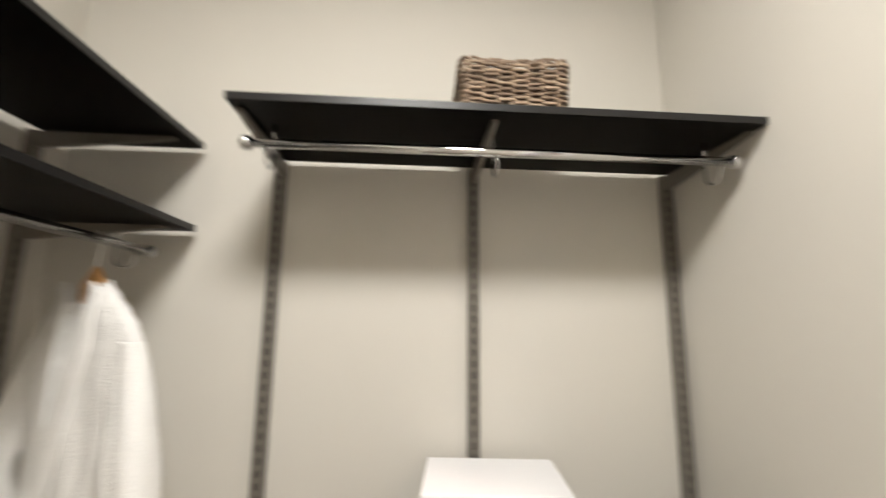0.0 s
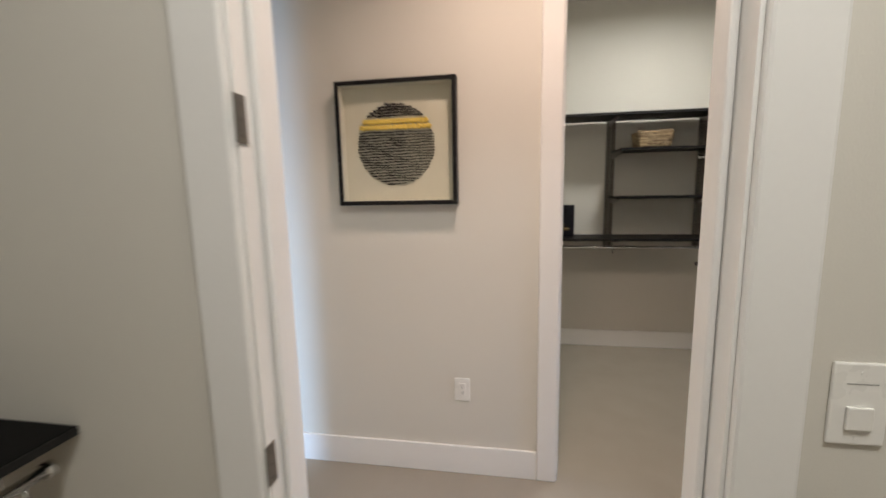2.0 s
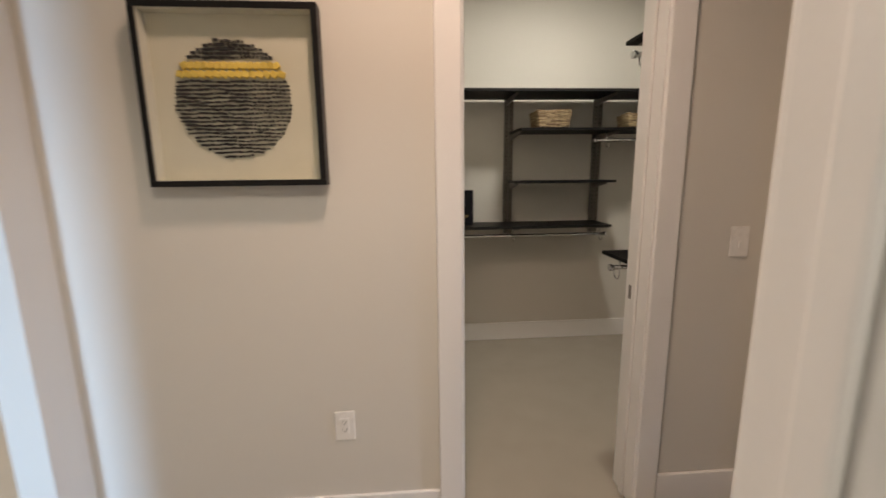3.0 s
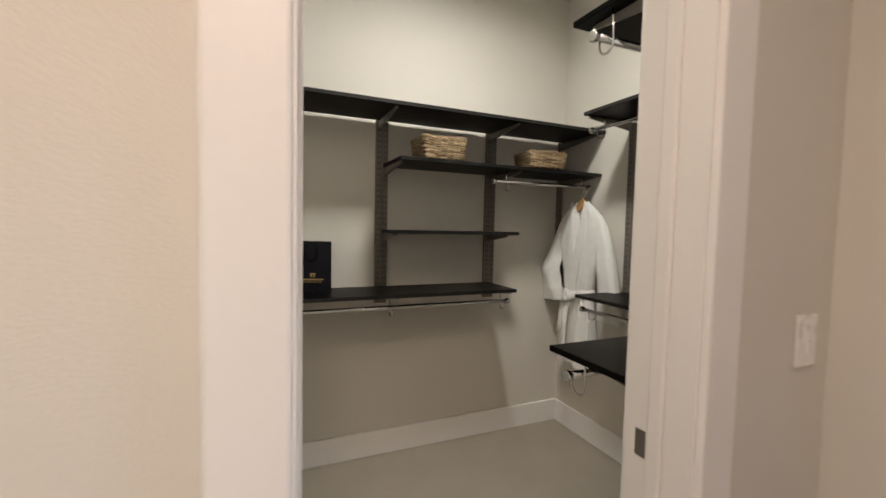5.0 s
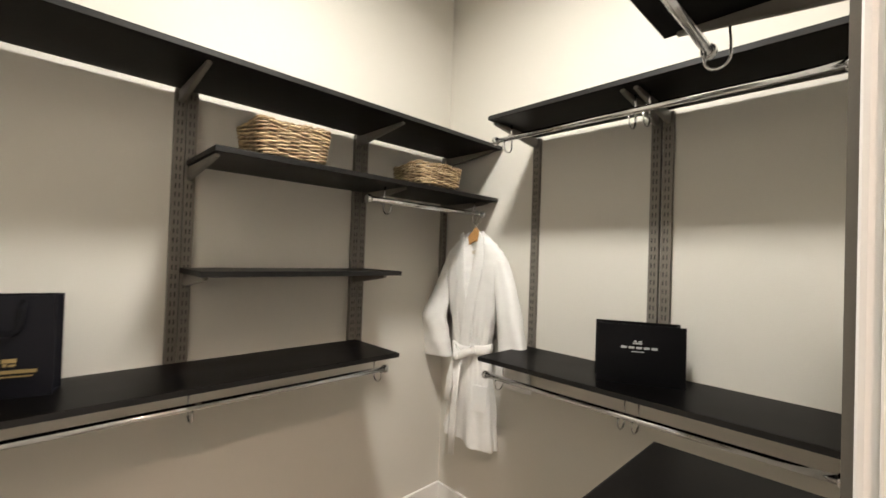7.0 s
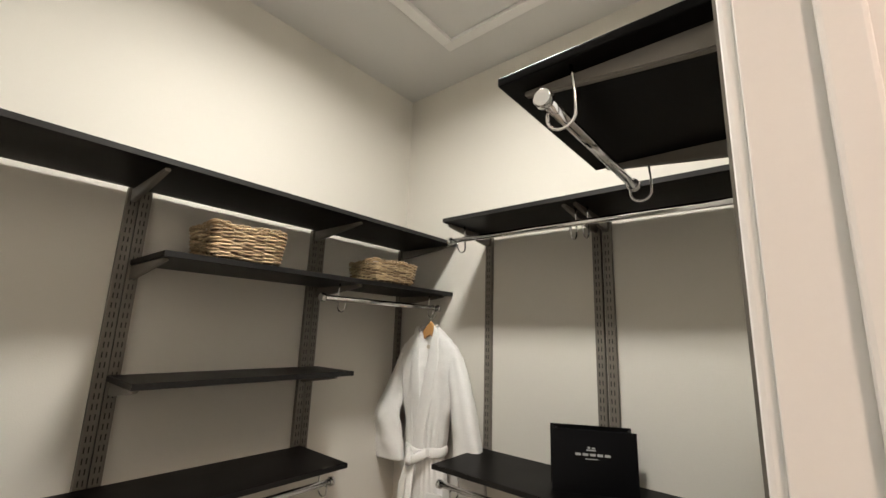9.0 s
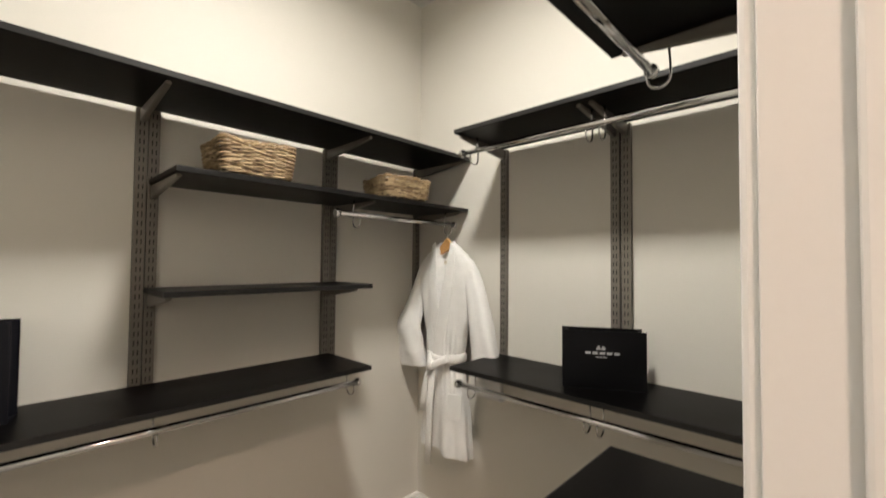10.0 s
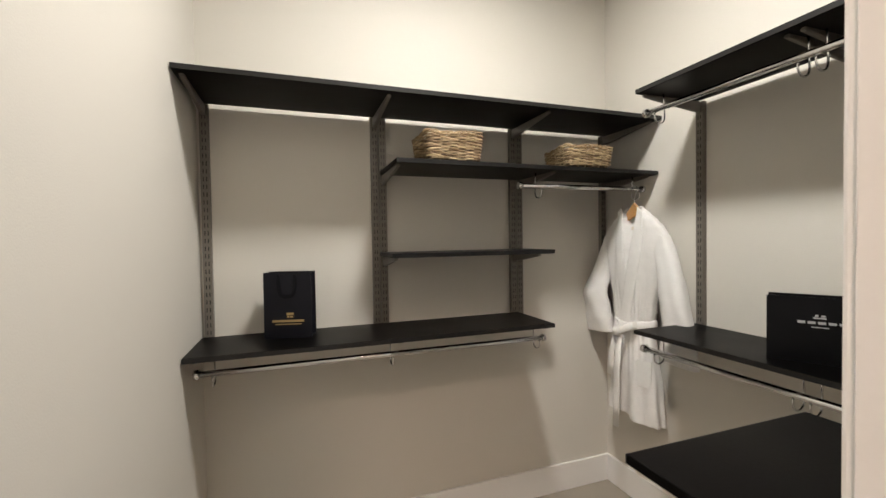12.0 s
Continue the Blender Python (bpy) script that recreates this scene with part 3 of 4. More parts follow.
def robe_sleeve(path, seed, lean):
    """path: rows of x, y, z, half width, half depth; lean tips the cuff."""
    rings, n, steps = [], 44, 46
    for i in range(steps + 1):
        f = i / steps * (len(path) - 1)
        j = min(int(f), len(path) - 2)
        p0, p1, p2, p3 = path[max(j - 1, 0)], path[j], path[j + 1], path[min(j + 2, len(path) - 1)]
        u = f - j
        x, y, z, wide, deep = [0.5 * (2 * b + (c - a) * u + (2 * a - 5 * b + 4 * c - d) * u * u + (3 * b - a - 3 * c + d) * u ** 3) for a, b, c, d in zip(p0, p1, p2, p3)]
        ring = []
        for k in range(n):
            t = k / n * math.tau
            c, s = math.cos(t), math.sin(t)
            w = 0.004 * math.sin(4 * t + 7 * z + seed) + 0.010 * noise.noise(Vector((c * 1.2 + seed, s * 1.2, z * 7)))
            cuff = 0.005 if i > steps - 7 else 0.0
            ring.append((x + c * (wide + w + cuff), y + s * (deep + w + cuff), z + c * lean * i / steps))
        rings.append(ring)
    return skin(rings, (True, True))


def ribbon(path, wide, thick):
    """A soft band along path; wide: along the direction given with each point."""
    rings = []
    for (x, y, z, wx, wy, wz, *size) in path:
        k_size = size[0] if size else 1.0
        p, d = Vector((x, y, z)), Vector((wx, wy, wz)).normalized()
        out = Vector((0, -1, 0))
        out = (out - d * out.dot(d)).normalized()
        ring = []
        for k in range(12):
            t = k / 12 * math.tau
            ring.append(p + d * (wide * k_size / 2 * math.copysign(abs(math.cos(t)) ** 0.6, math.cos(t))) + out * (thick / 2 * math.copysign(abs(math.sin(t)) ** 0.8, math.sin(t))))
        rings.append(ring)
    return skin(rings, (True, True))


def front_y(x, z):
    a, b = lerp_table(BODY, z)
    c = max(-0.999, min(0.999, x / a))
    return -b * (1 - abs(c) ** 2.2) ** 0.42


LAPEL = 0.066


def collar_path(side):
    rows = []
    for i in range(36):
        f = i / 35
        z = -0.010 - f * 0.586
        grow = 0.50 + 0.50 * min(1.0, f * 4)
        x = inner_edge(side, z) + side * LAPEL / 2 * grow
        rim = front_y(inner_edge(side, z) + side * 0.02, max(z, -0.60))
        y = min(rim, front_y(x, max(z, -0.60))) - (0.006 if side > 0 else 0.002)
        if f < 0.10:
            y = y * f / 0.10 - 0.034 * (1 - f / 0.10)
        rows.append((x, y, z, 1, 0.10 * side, -0.75 * side * (1 - f) ** 2, grow))
    return rows


def bathrobe(at, label):
    r = thing("bathrobe", label, "bathrobe", at, "bathrobes")
    part("body", robe_body(), TERRY, r)
    part("sleeve", robe_sleeve([(0.170, 0.000, -0.140, 0.032, 0.026), (0.196, -0.002, -0.24, 0.050, 0.038), (0.232, -0.010, -0.38, 0.062, 0.046), (0.262, -0.014, -0.54, 0.078, 0.048), (0.272, -0.016, -0.715, 0.094, 0.046)], 1.0, -0.012), TERRY, r)
    part("sleeve", robe_sleeve([(-0.170, 0.000, -0.140, 0.032, 0.026), (-0.198, -0.004, -0.24, 0.050, 0.038), (-0.232, -0.014, -0.36, 0.070, 0.046), (-0.252, -0.046, -0.450, 0.086, 0.046), (-0.238, -0.036, -0.53, 0.090, 0.042), (-0.218, -0.022, -0.665, 0.090, 0.042)], 4.0, 0.008), TERRY, r)
    for s in (-1, 1):
        part("collar", ribbon(collar_path(s), LAPEL, 0.010), TERRY, r)
    back = [(0.052 * math.cos(a), 0.030 * math.sin(a) - 0.010, -0.022 + 0.012 * math.sin(a), 0, 0.35, 1) for a in [k / 14 * math.pi for k in range(15)]]
    part("back_collar", ribbon(back, 0.040, 0.012), TERRY, r)
    part("neck_label", boxes((-0.024, 0.002, -0.112, 0.024, 0.006, -0.094), bevel=0.0006), LABELCLOTH, r, "pale woven neck label")
    belt = []
    for k in range(48):
        t = k / 48 * math.tau
        a, b = lerp_table(BODY, WAIST)
        belt.append([(math.cos(t) * (a + 0.008 + 0.009 * math.cos(q)), math.sin(t) * (b + 0.016 + 0.009 * math.cos(q)), WAIST + 0.006 + 0.024 * math.sin(q) + 0.018 * math.cos(t) ** 2 * (1 if math.cos(t) > 0 else 0.6) + 0.003 * math.sin(5 * t)) for q in [j / 10 * math.tau for j in range(10)]])
    part("belt", skin(belt + belt[:1]), TERRY, r)
    kz, ky = WAIST - 0.012, -0.086
    part("belt_knot", ribbon([(-0.048, ky + 0.006, kz + 0.026, 0.2, 0, 1, 0.8), (-0.022, ky - 0.014, kz + 0.006, 0.3, 0, 1, 1.1), (0.002, ky - 0.022, kz - 0.006, 0.4, 0, 1, 1.15), (0.030, ky - 0.012, kz + 0.010, -0.3, 0, 1, 0.9), (0.074, ky + 0.014, kz + 0.036, -0.3, 0, 1, 0.7)], 0.046, 0.030), TERRY, r)
    part("belt_loop", ribbon([(-0.006, ky - 0.020, kz + 0.026, 1, 0, 0, 0.7), (-0.004, ky - 0.036, kz + 0.002, 1, 0, 0.2, 1.1), (-0.004, ky - 0.028, kz - 0.026, 1, 0, 0.2, 0.8)], 0.036, 0.022), TERRY, r)
    for pts in (((-0.026, -0.006, -0.018), (-0.050, -0.014, -0.10), (-0.068, -0.010, -0.19), (-0.076, -0.008, -0.245)), ((-0.008, -0.010, -0.022), (-0.018, -0.014, -0.20), (-0.024, -0.016, -0.38), (-0.030, -0.014, -0.500))):
        part("belt_end", ribbon([(x, ky + y, kz + z, 1, 0.05 * (-1) ** q, 0.1) for q, (x, y, z) in enumerate(pts)], 0.040, 0.010), TERRY, r)
    for px in (-0.098, 0.088):
        y = front_y(px, -0.83)
        part("pocket", boxes((-0.050, -0.0015, -0.062, 0.050, 0.010, 0.062), bevel=0.0014), TERRY, r, "", pose(px, y - 0.001, -0.815, -3, 0, -14 if px < 0 else 16))
    return r


def hanger(at, label):
    """A wooden coat hanger in the plane y = 0; its neck is at z = 0 and the rod's middle lies 0.07 above."""
    h = thing("coat_hanger", label, "hanger", at, "hangers")
    upper, lower = [], []
    for k in range(21):
        x = -0.125 + k / 20 * 0.25
        f = abs(x) / 0.125
        top = 0.006 - 0.116 * f ** 0.95
        upper.append((x, top))
        lower.append((x, top - 0.052 * (1 - f) ** 1.2 - 0.018))
    bm = prism(upper + lower[::-1], "y", -0.008, 0.008)
    bmesh.ops.bevel(bm, geom=[e for e in bm.edges if abs(e.verts[0].co.y - e.verts[1].co.y) < 1e-6], offset=0.003, segments=2, affect="EDGES")
    part("shoulder_bar", bm, HANGERWOOD, h)
    wire = [(0, 0, -0.02), (0, 0, 0.022)]
    c = 0.070
    wire += [(0.019 * math.sin(a), 0, c - 0.019 * math.cos(a)) for a in [k / 14 * math.pi * 1.45 + 0.5 for k in range(15)]]
    part("hook", tube(wire, 0.0022, 8), CHROME, h)
    return h


bathrobe(pose(4.022, -1.835, 1.572, 0, 0, 180), "white terry bathrobe with a tied belt, on a hanger")
hanger(pose(4.022, -1.835, 1.592, 0, 0, 180), "honey wood coat hanger carrying a white bathrobe")
bathrobe(pose(-0.468, 1.215, 1.668, 0, 0, -27) @ Matrix.Scale(0.93, 4), "white terry bathrobe hanging from the side rod")
hanger(pose(-0.468, 1.215, 1.700, 0, 0, -27), "honey wood coat hanger carrying a white bathrobe")

# ---------------------------------------------------------------- bags and box
BAGPAPER = material("black matt coated paper", (0.0045, 0.0043, 0.005), 0.5, spread=0.1, scale=20, fine=300, bump=0.006, spec=0.15)
NAVYPAPER = material("blue black coated paper", (0.0065, 0.0066, 0.010), 0.45, spread=0.1, scale=20, fine=300, bump=0.006, spec=0.2)
CORD = material("black twisted cord", (0.008, 0.008, 0.010), 0.8, spread=0.2, fine=600, bump=0.05, spec=0.1)
GOLD = material("gold foil print", (0.42, 0.31, 0.14), 0.38, metal=0.6, spread=0.08)
WHITEPRINT = material("white print", (0.50, 0.50, 0.49), 0.5, spread=0.03)
BOXCARD = material("white lacquered box board", (0.80, 0.79, 0.80), 0.40, spread=0.02, scale=8, fine=200, bump=0.004)


def paper_bag(at, w, d, h, mat, label, handles):
    """An open paper bag that faces -y: two panels, folded gussets, a floor and cord handles."""
    b = thing("paper_bag", label, "bag", at, "paper bags")
    t = 0.0016
    for name, y in (("front_panel", -d / 2), ("back_panel", d / 2 - t)):
        bm = bmesh.new()
        nx, nz = 8, 6
        grid = {}
        for s in (0, 1):
            for i in range(nx + 1):
                for j in range(nz + 1):
                    u, v = i / nx, j / nz
                    bulge = 0.006 * math.sin(u * math.pi) * math.sin(v * math.pi) * (-1 if y < 0 else 1)
                    lean = 0.004 * v * (1 if y < 0 else -1)
                    grid[s, i, j] = bm.verts.new((-w / 2 + u * w, y + s * t + bulge + lean, v * h))
        for i in range(nx):
            for j in range(nz):
                bm.faces.new([grid[0, i, j], grid[0, i + 1, j], grid[0, i + 1, j + 1], grid[0, i, j + 1]])
                bm.faces.new([grid[1, i, j + 1], grid[1, i + 1, j + 1], grid[1, i + 1, j], grid[1, i, j]])
        for i in range(nx):
            bm.faces.new([grid[0, i, nz], grid[0, i + 1, nz], grid[1, i + 1, nz], grid[1, i, nz]])
            bm.faces.new([grid[1, i, 0], grid[1, i + 1, 0], grid[0, i + 1, 0], grid[0, i, 0]])
        for j in range(nz):
            bm.faces.new([grid[0, 0, j + 1], grid[1, 0, j + 1], grid[1, 0, j], grid[0, 0, j]])
            bm.faces.new([grid[0, nx, j], grid[1, nx, j], grid[1, nx, j + 1], grid[0, nx, j + 1]])
        part(name, bm, mat, b)
    for s in (-1, 1):
        k = 0.22 * d
        out = [(s * (w / 2 - t), -d / 2 + t), (s * (w / 2 - k), 0), (s * (w / 2 - t), d / 2 - t), (s * (w / 2 - 2 * t), d / 2 - t), (s * (w / 2 - k - t), 0), (s * (w / 2 - 2 * t), -d / 2 + t)]
        part("gusset", prism(out, "z", 0.001, h - 0.003), mat, b)
    part("floor_panel", boxes((-w / 2 + 0.003, -d / 2 + t, 0.0005, w / 2 - 0.003, d / 2 - t, 0.003)), mat, b)
    for y in handles:
        hw = 0.17 * w
        pts = []
        for k in range(25):
            a = k / 24 * math.pi
            q = math.cos(a)
            drop = 0.30 * h * math.sin(a) ** 0.55
            ny, nz = q * 0.9, math.sin(a)
            pts.append((hw * math.copysign(abs(q) ** 0.6, q), y - 0.005 - 0.003 * math.sin(a), h - 0.016 - drop, math.copysign(max(abs(q), 0.001), q), 0, -nz * 0.9))
        part("ribbon_handle", ribbon(pts, 0.016, 0.002), CORD, b, "black cloth ribbon handle")
        for s in (-1, 1):
            part("handle_eyelet", tube([(s * hw, y - 0.006, h - 0.014), (s * hw, y - 0.001, h - 0.014)], 0.006, 12), CORD, b)
            part("ribbon_knot", boxes((s * hw - 0.009, -d / 2 + 0.008, h - 0.004, s * hw + 0.009, -d / 2 + 0.014, h + 0.004), bevel=0.0012), CORD, b)
    return b


bag = paper_bag(pose(4.190, -0.186, 1.037, 0, 0, -104), 0.190, 0.080, 0.266, NAVYPAPER, "blue black paper gift bag with gold print", (-0.046,))
fy = -0.0462
part("print_emblem", boxes((-0.004, fy - 0.0012, 0.094, 0.024, fy, 0.104), (-0.002, fy - 0.0012, 0.084, 0.006, fy, 0.092), (0.009, fy - 0.0012, 0.084, 0.022, fy, 0.090)), GOLD, bag, "gold emblem")
part("print_line", boxes((-0.060, fy - 0.0012, 0.066, 0.064, fy, 0.075)), GOLD, bag, "gold line of small print")
part("print_rule", boxes((-0.048, fy - 0.0010, 0.056, 0.056, fy, 0.0595)), GOLD, bag, "thin gold rule")

bag2 = paper_bag(pose(3.166, -1.738, 1.034, 0, 0, -151), 0.276, 0.090, 0.200, BAGPAPER, "black paper shopping bag with white print", ())
fy = -0.0525
bars = []
for k in range(5):
    bars.append((-0.062 + k * 0.0235, fy - 0.0012, 0.121, -0.062 + k * 0.0235 + 0.018, fy, 0.1285))
part("print_bar", boxes(*bars), WHITEPRINT, bag2, "row of white print blocks")
part("print_emblem", boxes((-0.026, fy - 0.0012, 0.137, 0.004, fy, 0.141), (-0.022, fy - 0.0012, 0.143, -0.014, fy, 0.149), (-0.008, fy - 0.0012, 0.143, 0.002, fy, 0.148)), WHITEPRINT, bag2, "small white emblem")
part("print_rule", boxes((-0.030, fy - 0.0010, 0.110, 0.010, fy, 0.1125)), WHITEPRINT, bag2, "thin grey rule")


def lidded_box(at, w, d, h, label):
    b = thing("storage_box", label, "box", at)
    part("body", boxes((-w / 2 + 0.004, -d / 2 + 0.004, 0, w / 2 - 0.004, d / 2 - 0.004, h - 0.030), bevel=0.003), BOXCARD, b)
    part("lid", boxes((-w / 2, -d / 2, h - 0.028, w / 2, d / 2, h), bevel=0.0035), BOXCARD, b, "close-fitting white lid")
    return b


lidded_box(pose(0.472, 1.268, 1.032, 0, 0, -6), 0.335, 0.245, 0.186, "white lacquered box with a lid on a shelf")

# ---------------------------------------------------------------- hall picture and wall plates
MAT = material("cream linen mat board", (0.55, 0.525, 0.415), 0.9, spread=0.05, scale=10, fine=500, bump=0.04)
INKBITS = material("charcoal rolled paper", (0.013, 0.011, 0.010), 0.75, spread=0.25, scale=40, fine=300, bump=0.03)
YELLOWBITS = material("yellow folded paper", (0.64, 0.47, 0.09), 0.5, spread=0.15, scale=40, fine=200, bump=0.02)


def shadow_box(x, y, z, side):
    """A deep square frame on the hall wall; it faces -x."""
    p = thing("framed_artwork", "black shadow box frame with a paper relief disc", "picture", pose(x, y, z))
    h, fw, dp = side / 2, 0.020, 0.058
    for a in ((-h, h - fw, h, h), (-h, -h, h, -h + fw)):
        part("frame_rail", boxes((-dp, a[0], a[1], -0.001, a[2], a[3]), bevel=0.0015), BLACKFRAME, p)
    for a in ((-h, -h + fw), (h - fw, h)):
        part("frame_stile", boxes((-dp, a[0], -h + fw, -0.001, a[1], h - fw), bevel=0.0015), BLACKFRAME, p)
    i = h - fw
    part("mat_board", boxes((-0.008, -i, -i, -0.004, i, i)), MAT, p)
    part("spacer", boxes((-dp + 0.006, -i, i - 0.003, -0.008, i, i), (-dp + 0.006, -i, -i, -0.008, i, -i + 0.003), (-dp + 0.006, -i, -i + 0.003, -0.008, -i + 0.003, i - 0.003), (-dp + 0.006, i - 0.003, -i + 0.003, -0.008, i, i - 0.003)), MAT, p, "cream inner edge")
    rng = random.Random(4)
    R, cz, cy = 0.190, -0.002, 0.010
    dark = []
    rows = 30
    for r in range(rows):
        zz = R - (r + 0.5) * 2 * R / rows
        half = math.sqrt(R * R - zz * zz) * rng.uniform(0.96, 1.0)
        if 0.062 < zz < 0.124:
            continue
        u = -half
        while u < half - 0.004:
            # rows run on towards one side and break up into dots at the other
            dots = u < -0.30 * half or rng.random() < 0.5
            run = rng.uniform(0.006, 0.012) if dots else rng.choice((rng.uniform(0.010, 0.022), rng.uniform(0.02, 0.055)))
            e = min(u + run, half)
            cut = max(1, round((e - u) / 0.012))
            for q in range(cut):
                w = rng.uniform(-0.0012, 0.0012) + 0.0016 * math.sin(u * 40 + r)
                th = rng.uniform(0.0026, 0.0040) if zz < 0.11 else rng.uniform(0.0036, 0.0050)
                u0, u1 = u + (e - u) * q / cut, u + (e - u) * (q + 1.06) / cut
                dark.append((-0.008 - rng.uniform(0.003, 0.008), cy + u0, cz + zz + w - th, -0.0078, cy + u1, cz + zz + w + th))
            u = e + (rng.uniform(0.003, 0.006) if dots else rng.uniform(0.002, 0.005))
    tagged(part("charcoal_paper_relief", boxes(*dark), INKBITS, p, "charcoal rolled paper rows"), kind="stuff")
    bm = boxes((-0.5, -0.5, -0.5, 0.5, 0.5, 0.5), bevel=0.2)
    fold = mesh_of("yellow_fold", bm, YELLOWBITS)
    for row, zz in enumerate((0.1065, 0.0795)):
        half = math.sqrt(R * R - zz * zz)
        n = 15
        for k in range(n):
            yy = -half + (k + 0.5) * 2 * half / n
            ob = new("yellow_fold", fold)
            ob.matrix_basis = pose(-0.013, cy + yy, cz + zz, rng.uniform(-8, 8) + (24 if row else -24), rng.uniform(-10, 10), rng.uniform(-12, 12)) @ Matrix.Diagonal((0.011, 2 * half / n * 1.15, 0.022, 1))
            ob.parent = p
    return p


shadow_box(HE, 0.776, 1.686, 0.573)


def plate(at, wide, high, label, kind):
    """A wall plate in the plane y = 0 that faces -y."""
    p = thing("wall_plate", label, "outlet" if kind == "outlet" else "light switch", at, "wall plates")
    part("cover", boxes((-wide / 2, -0.006, -high / 2, wide / 2, 0, high / 2), bevel=0.0029), PLATE, p)
    return p


outlet = plate(pose(HE, 0.486, 0.461, 0, 0, -90), 0.078, 0.122, "white wall outlet plate with two sockets", "outlet")
part("socket_insert", boxes((-0.0165, -0.0085, -0.033, 0.0165, -0.005, 0.033), bevel=0.0012), PLATE, outlet)
# no holes are cut: dark blocks give the shade of the sockets
for z in (0.016, -0.016):
    part("socket_slots", boxes((-0.008, -0.0092, z, -0.006, -0.0083, z + 0.007), (0.005, -0.0092, z, 0.007, -0.0083, z + 0.008), (-0.002, -0.0092, z - 0.008, 0.002, -0.0083, z - 0.004)), SLOTSHADE, outlet, "socket slots, their shade as dark blocks")
sw_hall = plate(pose(HE, -1.073, 1.158, 0, 0, -90), 0.076, 0.120, "white single rocker switch beside the door", "switch")
part("switch_frame", boxes((-0.017, -0.0070, -0.034, 0.017, -0.005, 0.034), bevel=0.0008), PLATE, sw_hall)
part("slider_groove", boxes((-0.007, -0.0078, -0.028, 0.007, -0.0065, 0.030), bevel=0.0005), PLATE, sw_hall)
part("slider", boxes((-0.0055, -0.0125, -0.027, 0.0055, -0.0072, 0.002), bevel=0.0015), PLATE, sw_hall)
# grey for thin bars that draw the shade of gaps and grooves
GAPSHADE = material("grey painted as gap shade", (0.30, 0.29, 0.275), 0.6, spread=0.04)
sw_near = plate(pose(AE, -0.238, 1.168, 0, 0, -90), 0.072, 0.122, "white wall switch with a small low paddle", "switch")
part("paddle", boxes((-0.017, -0.012, -0.036, 0.016, -0.006, -0.002), bevel=0.002), PLATE, sw_near)
part("label_edge", boxes((-0.018, -0.0066, 0.0300, 0.020, -0.0058, 0.0312)), GAPSHADE, sw_near, "thin grey line as gap shade above the paddle")
for z in (-0.050, 0.046):
    part("screw", tube([(0, -0.0068, z), (0, -0.005, z)], 0.003, 10), PLATE, sw_near)
sw_four = plate(pose(HE, -1.836, 1.150, 0, 0, -90), 0.212, 0.122, "white four-gang dimmer switch plate", "switch")
for k in range(4):
    x = -0.069 + k * 0.046
    part("dimmer_face", boxes((x - 0.0165, -0.0070, -0.034, x + 0.0165, -0.005, 0.034), bevel=0.0008), PLATE, sw_four)
    part("dimmer_groove", boxes((x - 0.0022, -0.0076, -0.031, x + 0.0022, -0.0066, -0.010)), GAPSHADE, sw_four, "slider groove, its shade painted as a grey bar")
    part("slider", boxes((x - 0.003, -0.0115, -0.012, x + 0.003, -0.0072, -0.006), bevel=0.001), PLATE, sw_four)

# ---------------------------------------------------------------- ceiling
hatch = thing("attic_hatch", "white painted attic hatch with a flat trim frame", "hatch", pose(3.51, -1.36, CEIL), kind="structure")
for a in ((-0.30, -0.30, 0.30, -0.245), (-0.30, 0.245, 0.30, 0.30), (-0.30, -0.245, -0.245, 0.245), (0.245, -0.245, 0.30, 0.245)):
    part("trim_strip", boxes((a[0], a[1], -0.022, a[2], a[3], 0), bevel=0.003), TRIM, hatch)
part("panel", boxes((-0.243, -0.243, -0.006, 0.243, 0.243, 0)), CEILM, hatch)

DIFF = material("opal glass diffuser", (0.85, 0.84, 0.80), 0.4, spread=0.01, bump=0)


def ceiling_light(x, y, r):
    c = thing("ceiling_light", "round white flush ceiling light, lit", "ceiling light", pose(x, y, CEIL), "ceiling lights")
    part("base_ring", tube([(0, 0, -0.001), (0, 0, -0.030), (0, 0, -0.040)], [r + 0.02, r + 0.02, r + 0.012], 40), TRIM, c)
    part("diffuser", tube([(0, 0, -0.040), (0, 0, -0.046), (0, 0, -0.050)], [r, r, r - 0.01], 40), DIFF, c)


ceiling_light(3.28, -0.84, 0.12)
ceiling_light(0.22, 0.0, 0.26)
ceiling_light(1.74, 0.15, 0.10)
# unseen fixture, added to carry the bedroom fill lamp
ceiling_light(3.0, 3.2, 0.15)

# ---------------------------------------------------------------- bedroom beyond the hall
GREYWOOD = material("charcoal grey cerused oak", (0.034, 0.033, 0.035), 0.5, spread=0.3, scale=5, fine=80, bump=0.02, stretch=(6, 1, 24))
GILT = material("pale gilt frame", (0.50, 0.41, 0.26), 0.35, metal=0.7, spread=0.1)
BRONZE = material("dull bronze frame", (0.16, 0.13, 0.10), 0.4, metal=0.6, spread=0.1)
ARTWHITE = material("white canvas with grey wash", (0.66, 0.68, 0.69), 0.85, spread=0.35, scale=5, fine=300, bump=0.03)


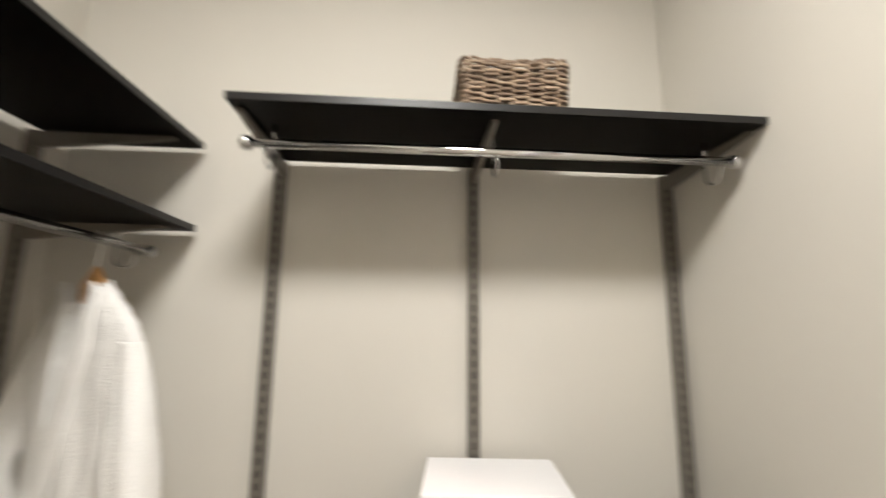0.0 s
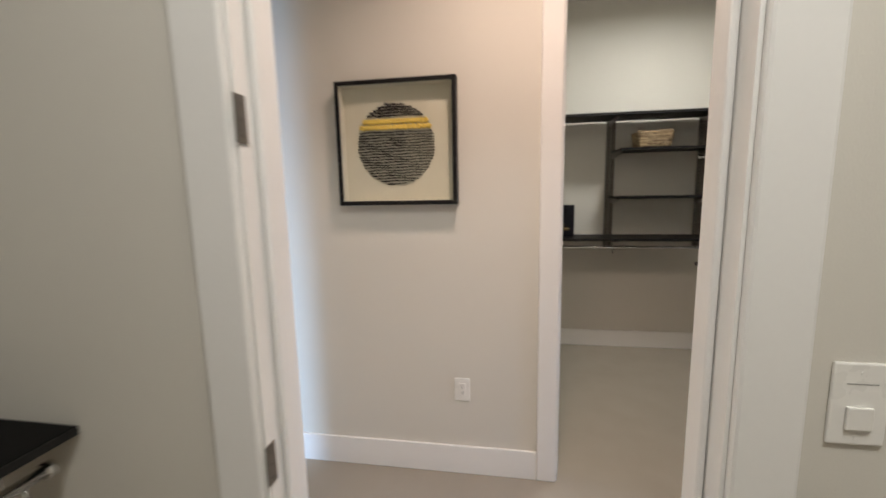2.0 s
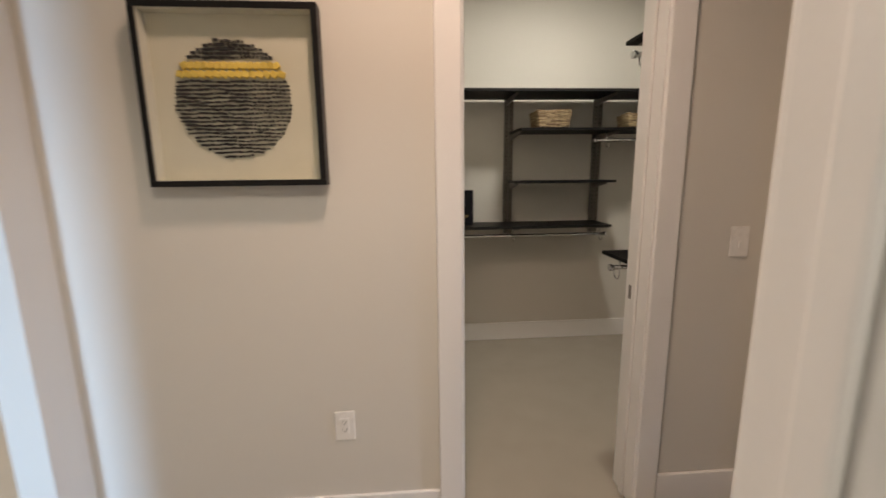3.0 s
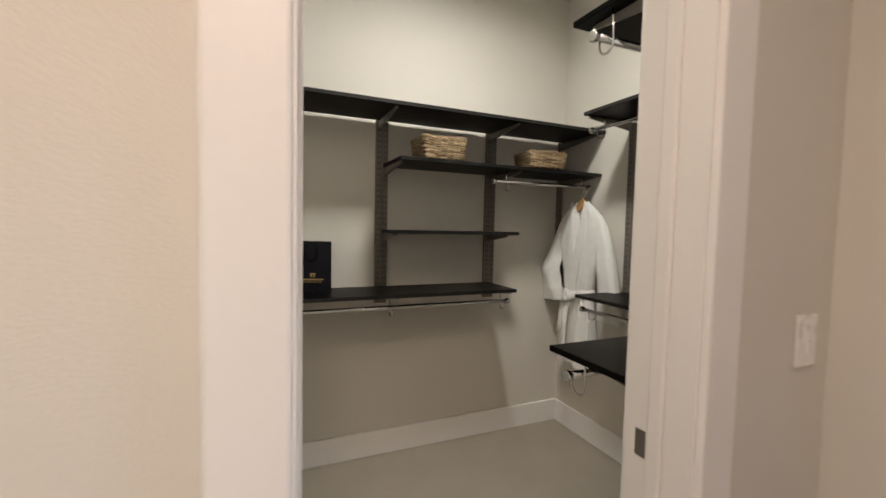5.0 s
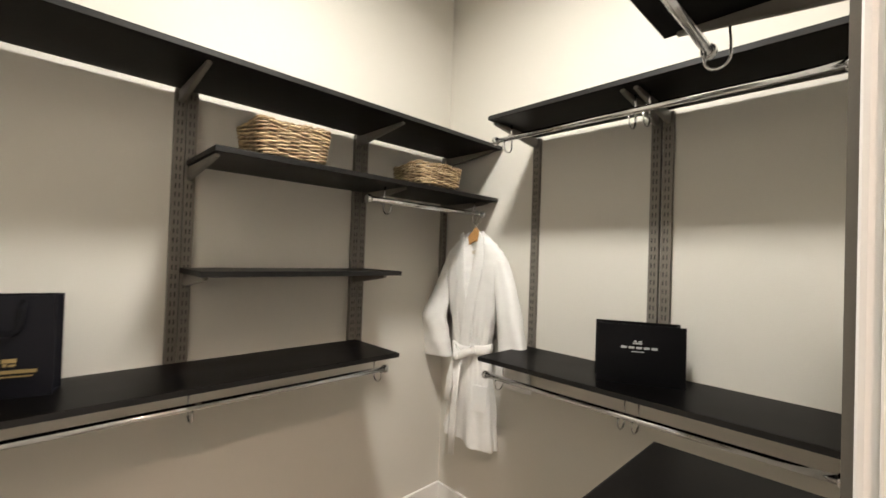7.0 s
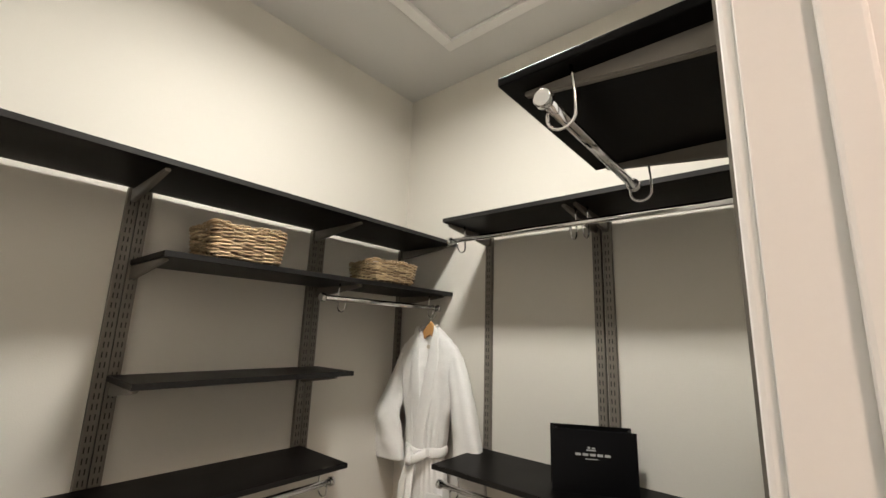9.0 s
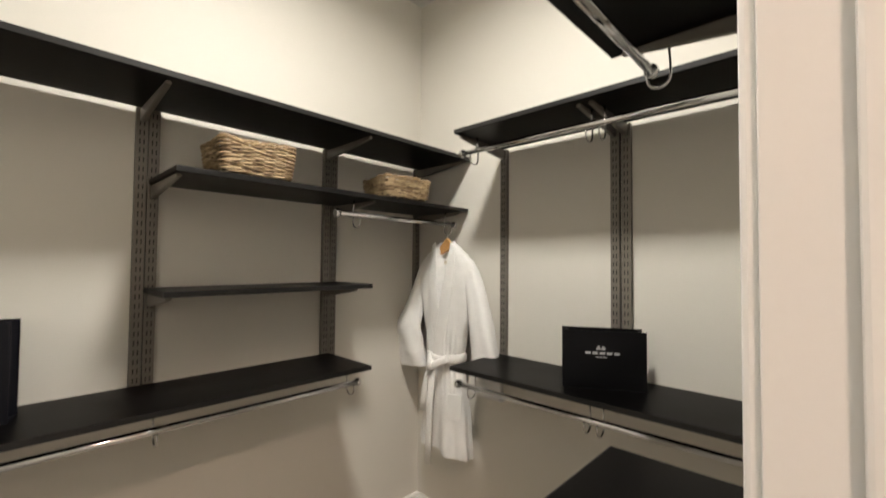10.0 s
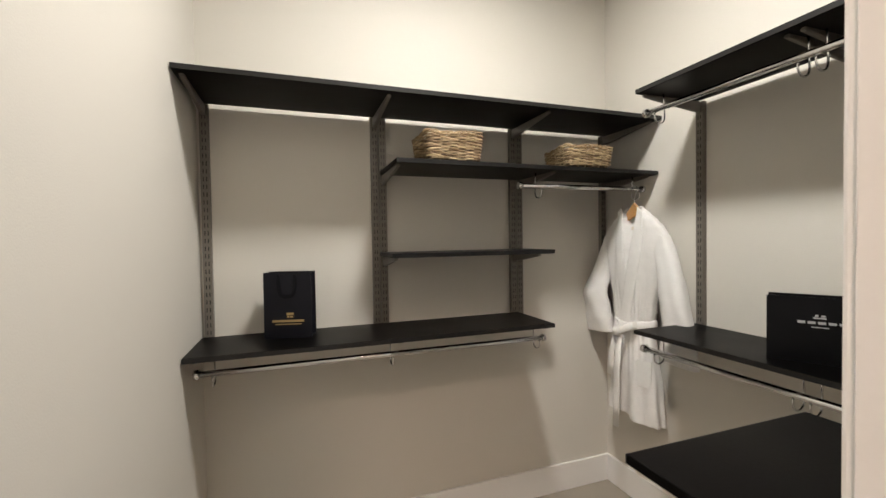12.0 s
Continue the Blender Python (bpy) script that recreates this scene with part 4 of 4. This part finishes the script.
def dresser(x0, y0, x1, y1, h):
    d = thing("dresser", "charcoal grey wooden dresser with three rows of drawers", "dresser", pose((x0 + x1) / 2, (y0 + y1) / 2, 0))
    hx, hy = (x1 - x0) / 2, (y1 - y0) / 2
    part("carcass", boxes((-hx + 0.02, -hy + 0.01, 0.12, hx, hy - 0.01, h - 0.03), bevel=0.003), GREYWOOD, d)
    part("top", boxes((-hx, -hy, h - 0.03, hx, hy, h), bevel=0.004), GREYWOOD, d)
    part("plinth", boxes((-hx + 0.04, -hy + 0.04, 0.07, hx - 0.02, hy - 0.04, 0.12)), GREYWOOD, d)
    for sx in (-1, 1):
        for sy in (-1, 1):
            cx, cy = sx * (hx - 0.05), sy * (hy - 0.05)
            part("leg", boxes((cx - 0.025, cy - 0.025, 0, cx + 0.025, cy + 0.025, 0.12), bevel=0.003), GREYWOOD, d)
    rows = 3
    z0, dz = 0.135, (h - 0.03 - 0.145) / rows
    for r in range(rows):
        for c in range(2):
            a, b = sorted((-hy + 0.022 + c * (hy - 0.011), -hy + 0.022 + c * (hy - 0.011) + hy - 0.033))
            f = part("drawer", boxes((-hx + 0.002, a, z0 + r * dz, -hx + 0.022, b, z0 + (r + 1) * dz - 0.008), bevel=0.003), GREYWOOD, d)
            m = (a + b) / 2
            part("pull", boxes((-hx - 0.012, m - 0.06, z0 + (r + 0.72) * dz, -hx + 0.004, m + 0.06, z0 + (r + 0.72) * dz + 0.010), bevel=0.003), BRONZE, f, "slim bronze pull")
    return d


dresser(4.17, 3.05, 4.65, 4.35, 0.89)


def leaning_frame(at, w, h, mat, label):
    f = thing("leaning_picture", label, "picture", at, "leaning pictures")
    t = 0.018
    part("canvas", boxes((0.012, -w / 2 + t, t, 0.018, w / 2 - t, h - t)), ARTWHITE, f)
    for a in ((-w / 2, 0, w / 2, t), (-w / 2, h - t, w / 2, h), (-w / 2, t, -w / 2 + t, h - t), (w / 2 - t, t, w / 2, h - t)):
        part("frame_bar", boxes((0, a[0], a[1], 0.025, a[2], a[3]), bevel=0.002), mat, f)
    return f


small_art = leaning_frame(pose(4.36, 3.50, 0.89, 0, 8, 0), 0.46, 0.60, BRONZE, "abstract canvas in a bronze frame leaning on the dresser")
leaning_frame(pose(4.50, 3.98, 0.89, 0, 5, 0), 0.66, 1.42, GILT, "tall pale canvas in a gilt frame behind")

SMOKE = material("brown grey paint wash", (0.20, 0.17, 0.15), 0.8, spread=0.45, scale=14, fine=200, bump=0.03)


def brush_stroke(parent, y, z, ry, rz_half, seed):
    """A broad uneven stroke of paint that lies on the canvas."""
    rng = random.Random(seed)
    n = 28
    outline = []
    for k in range(n):
        a = k / n * math.tau
        q = 1 + 0.22 * math.sin(3 * a + seed) + rng.uniform(-0.14, 0.14)
        outline.append((y + ry * q * math.cos(a) + 0.5 * ry * math.sin(a), z + rz_half * q * math.sin(a)))
    part("brush_stroke", prism(outline, "x", 0.0105, 0.0122), SMOKE, parent, "broad brown grey brush stroke")


brush_stroke(small_art, 0.03, 0.40, 0.10, 0.07, 2)
brush_stroke(small_art, -0.05, 0.26, 0.05, 0.10, 5)
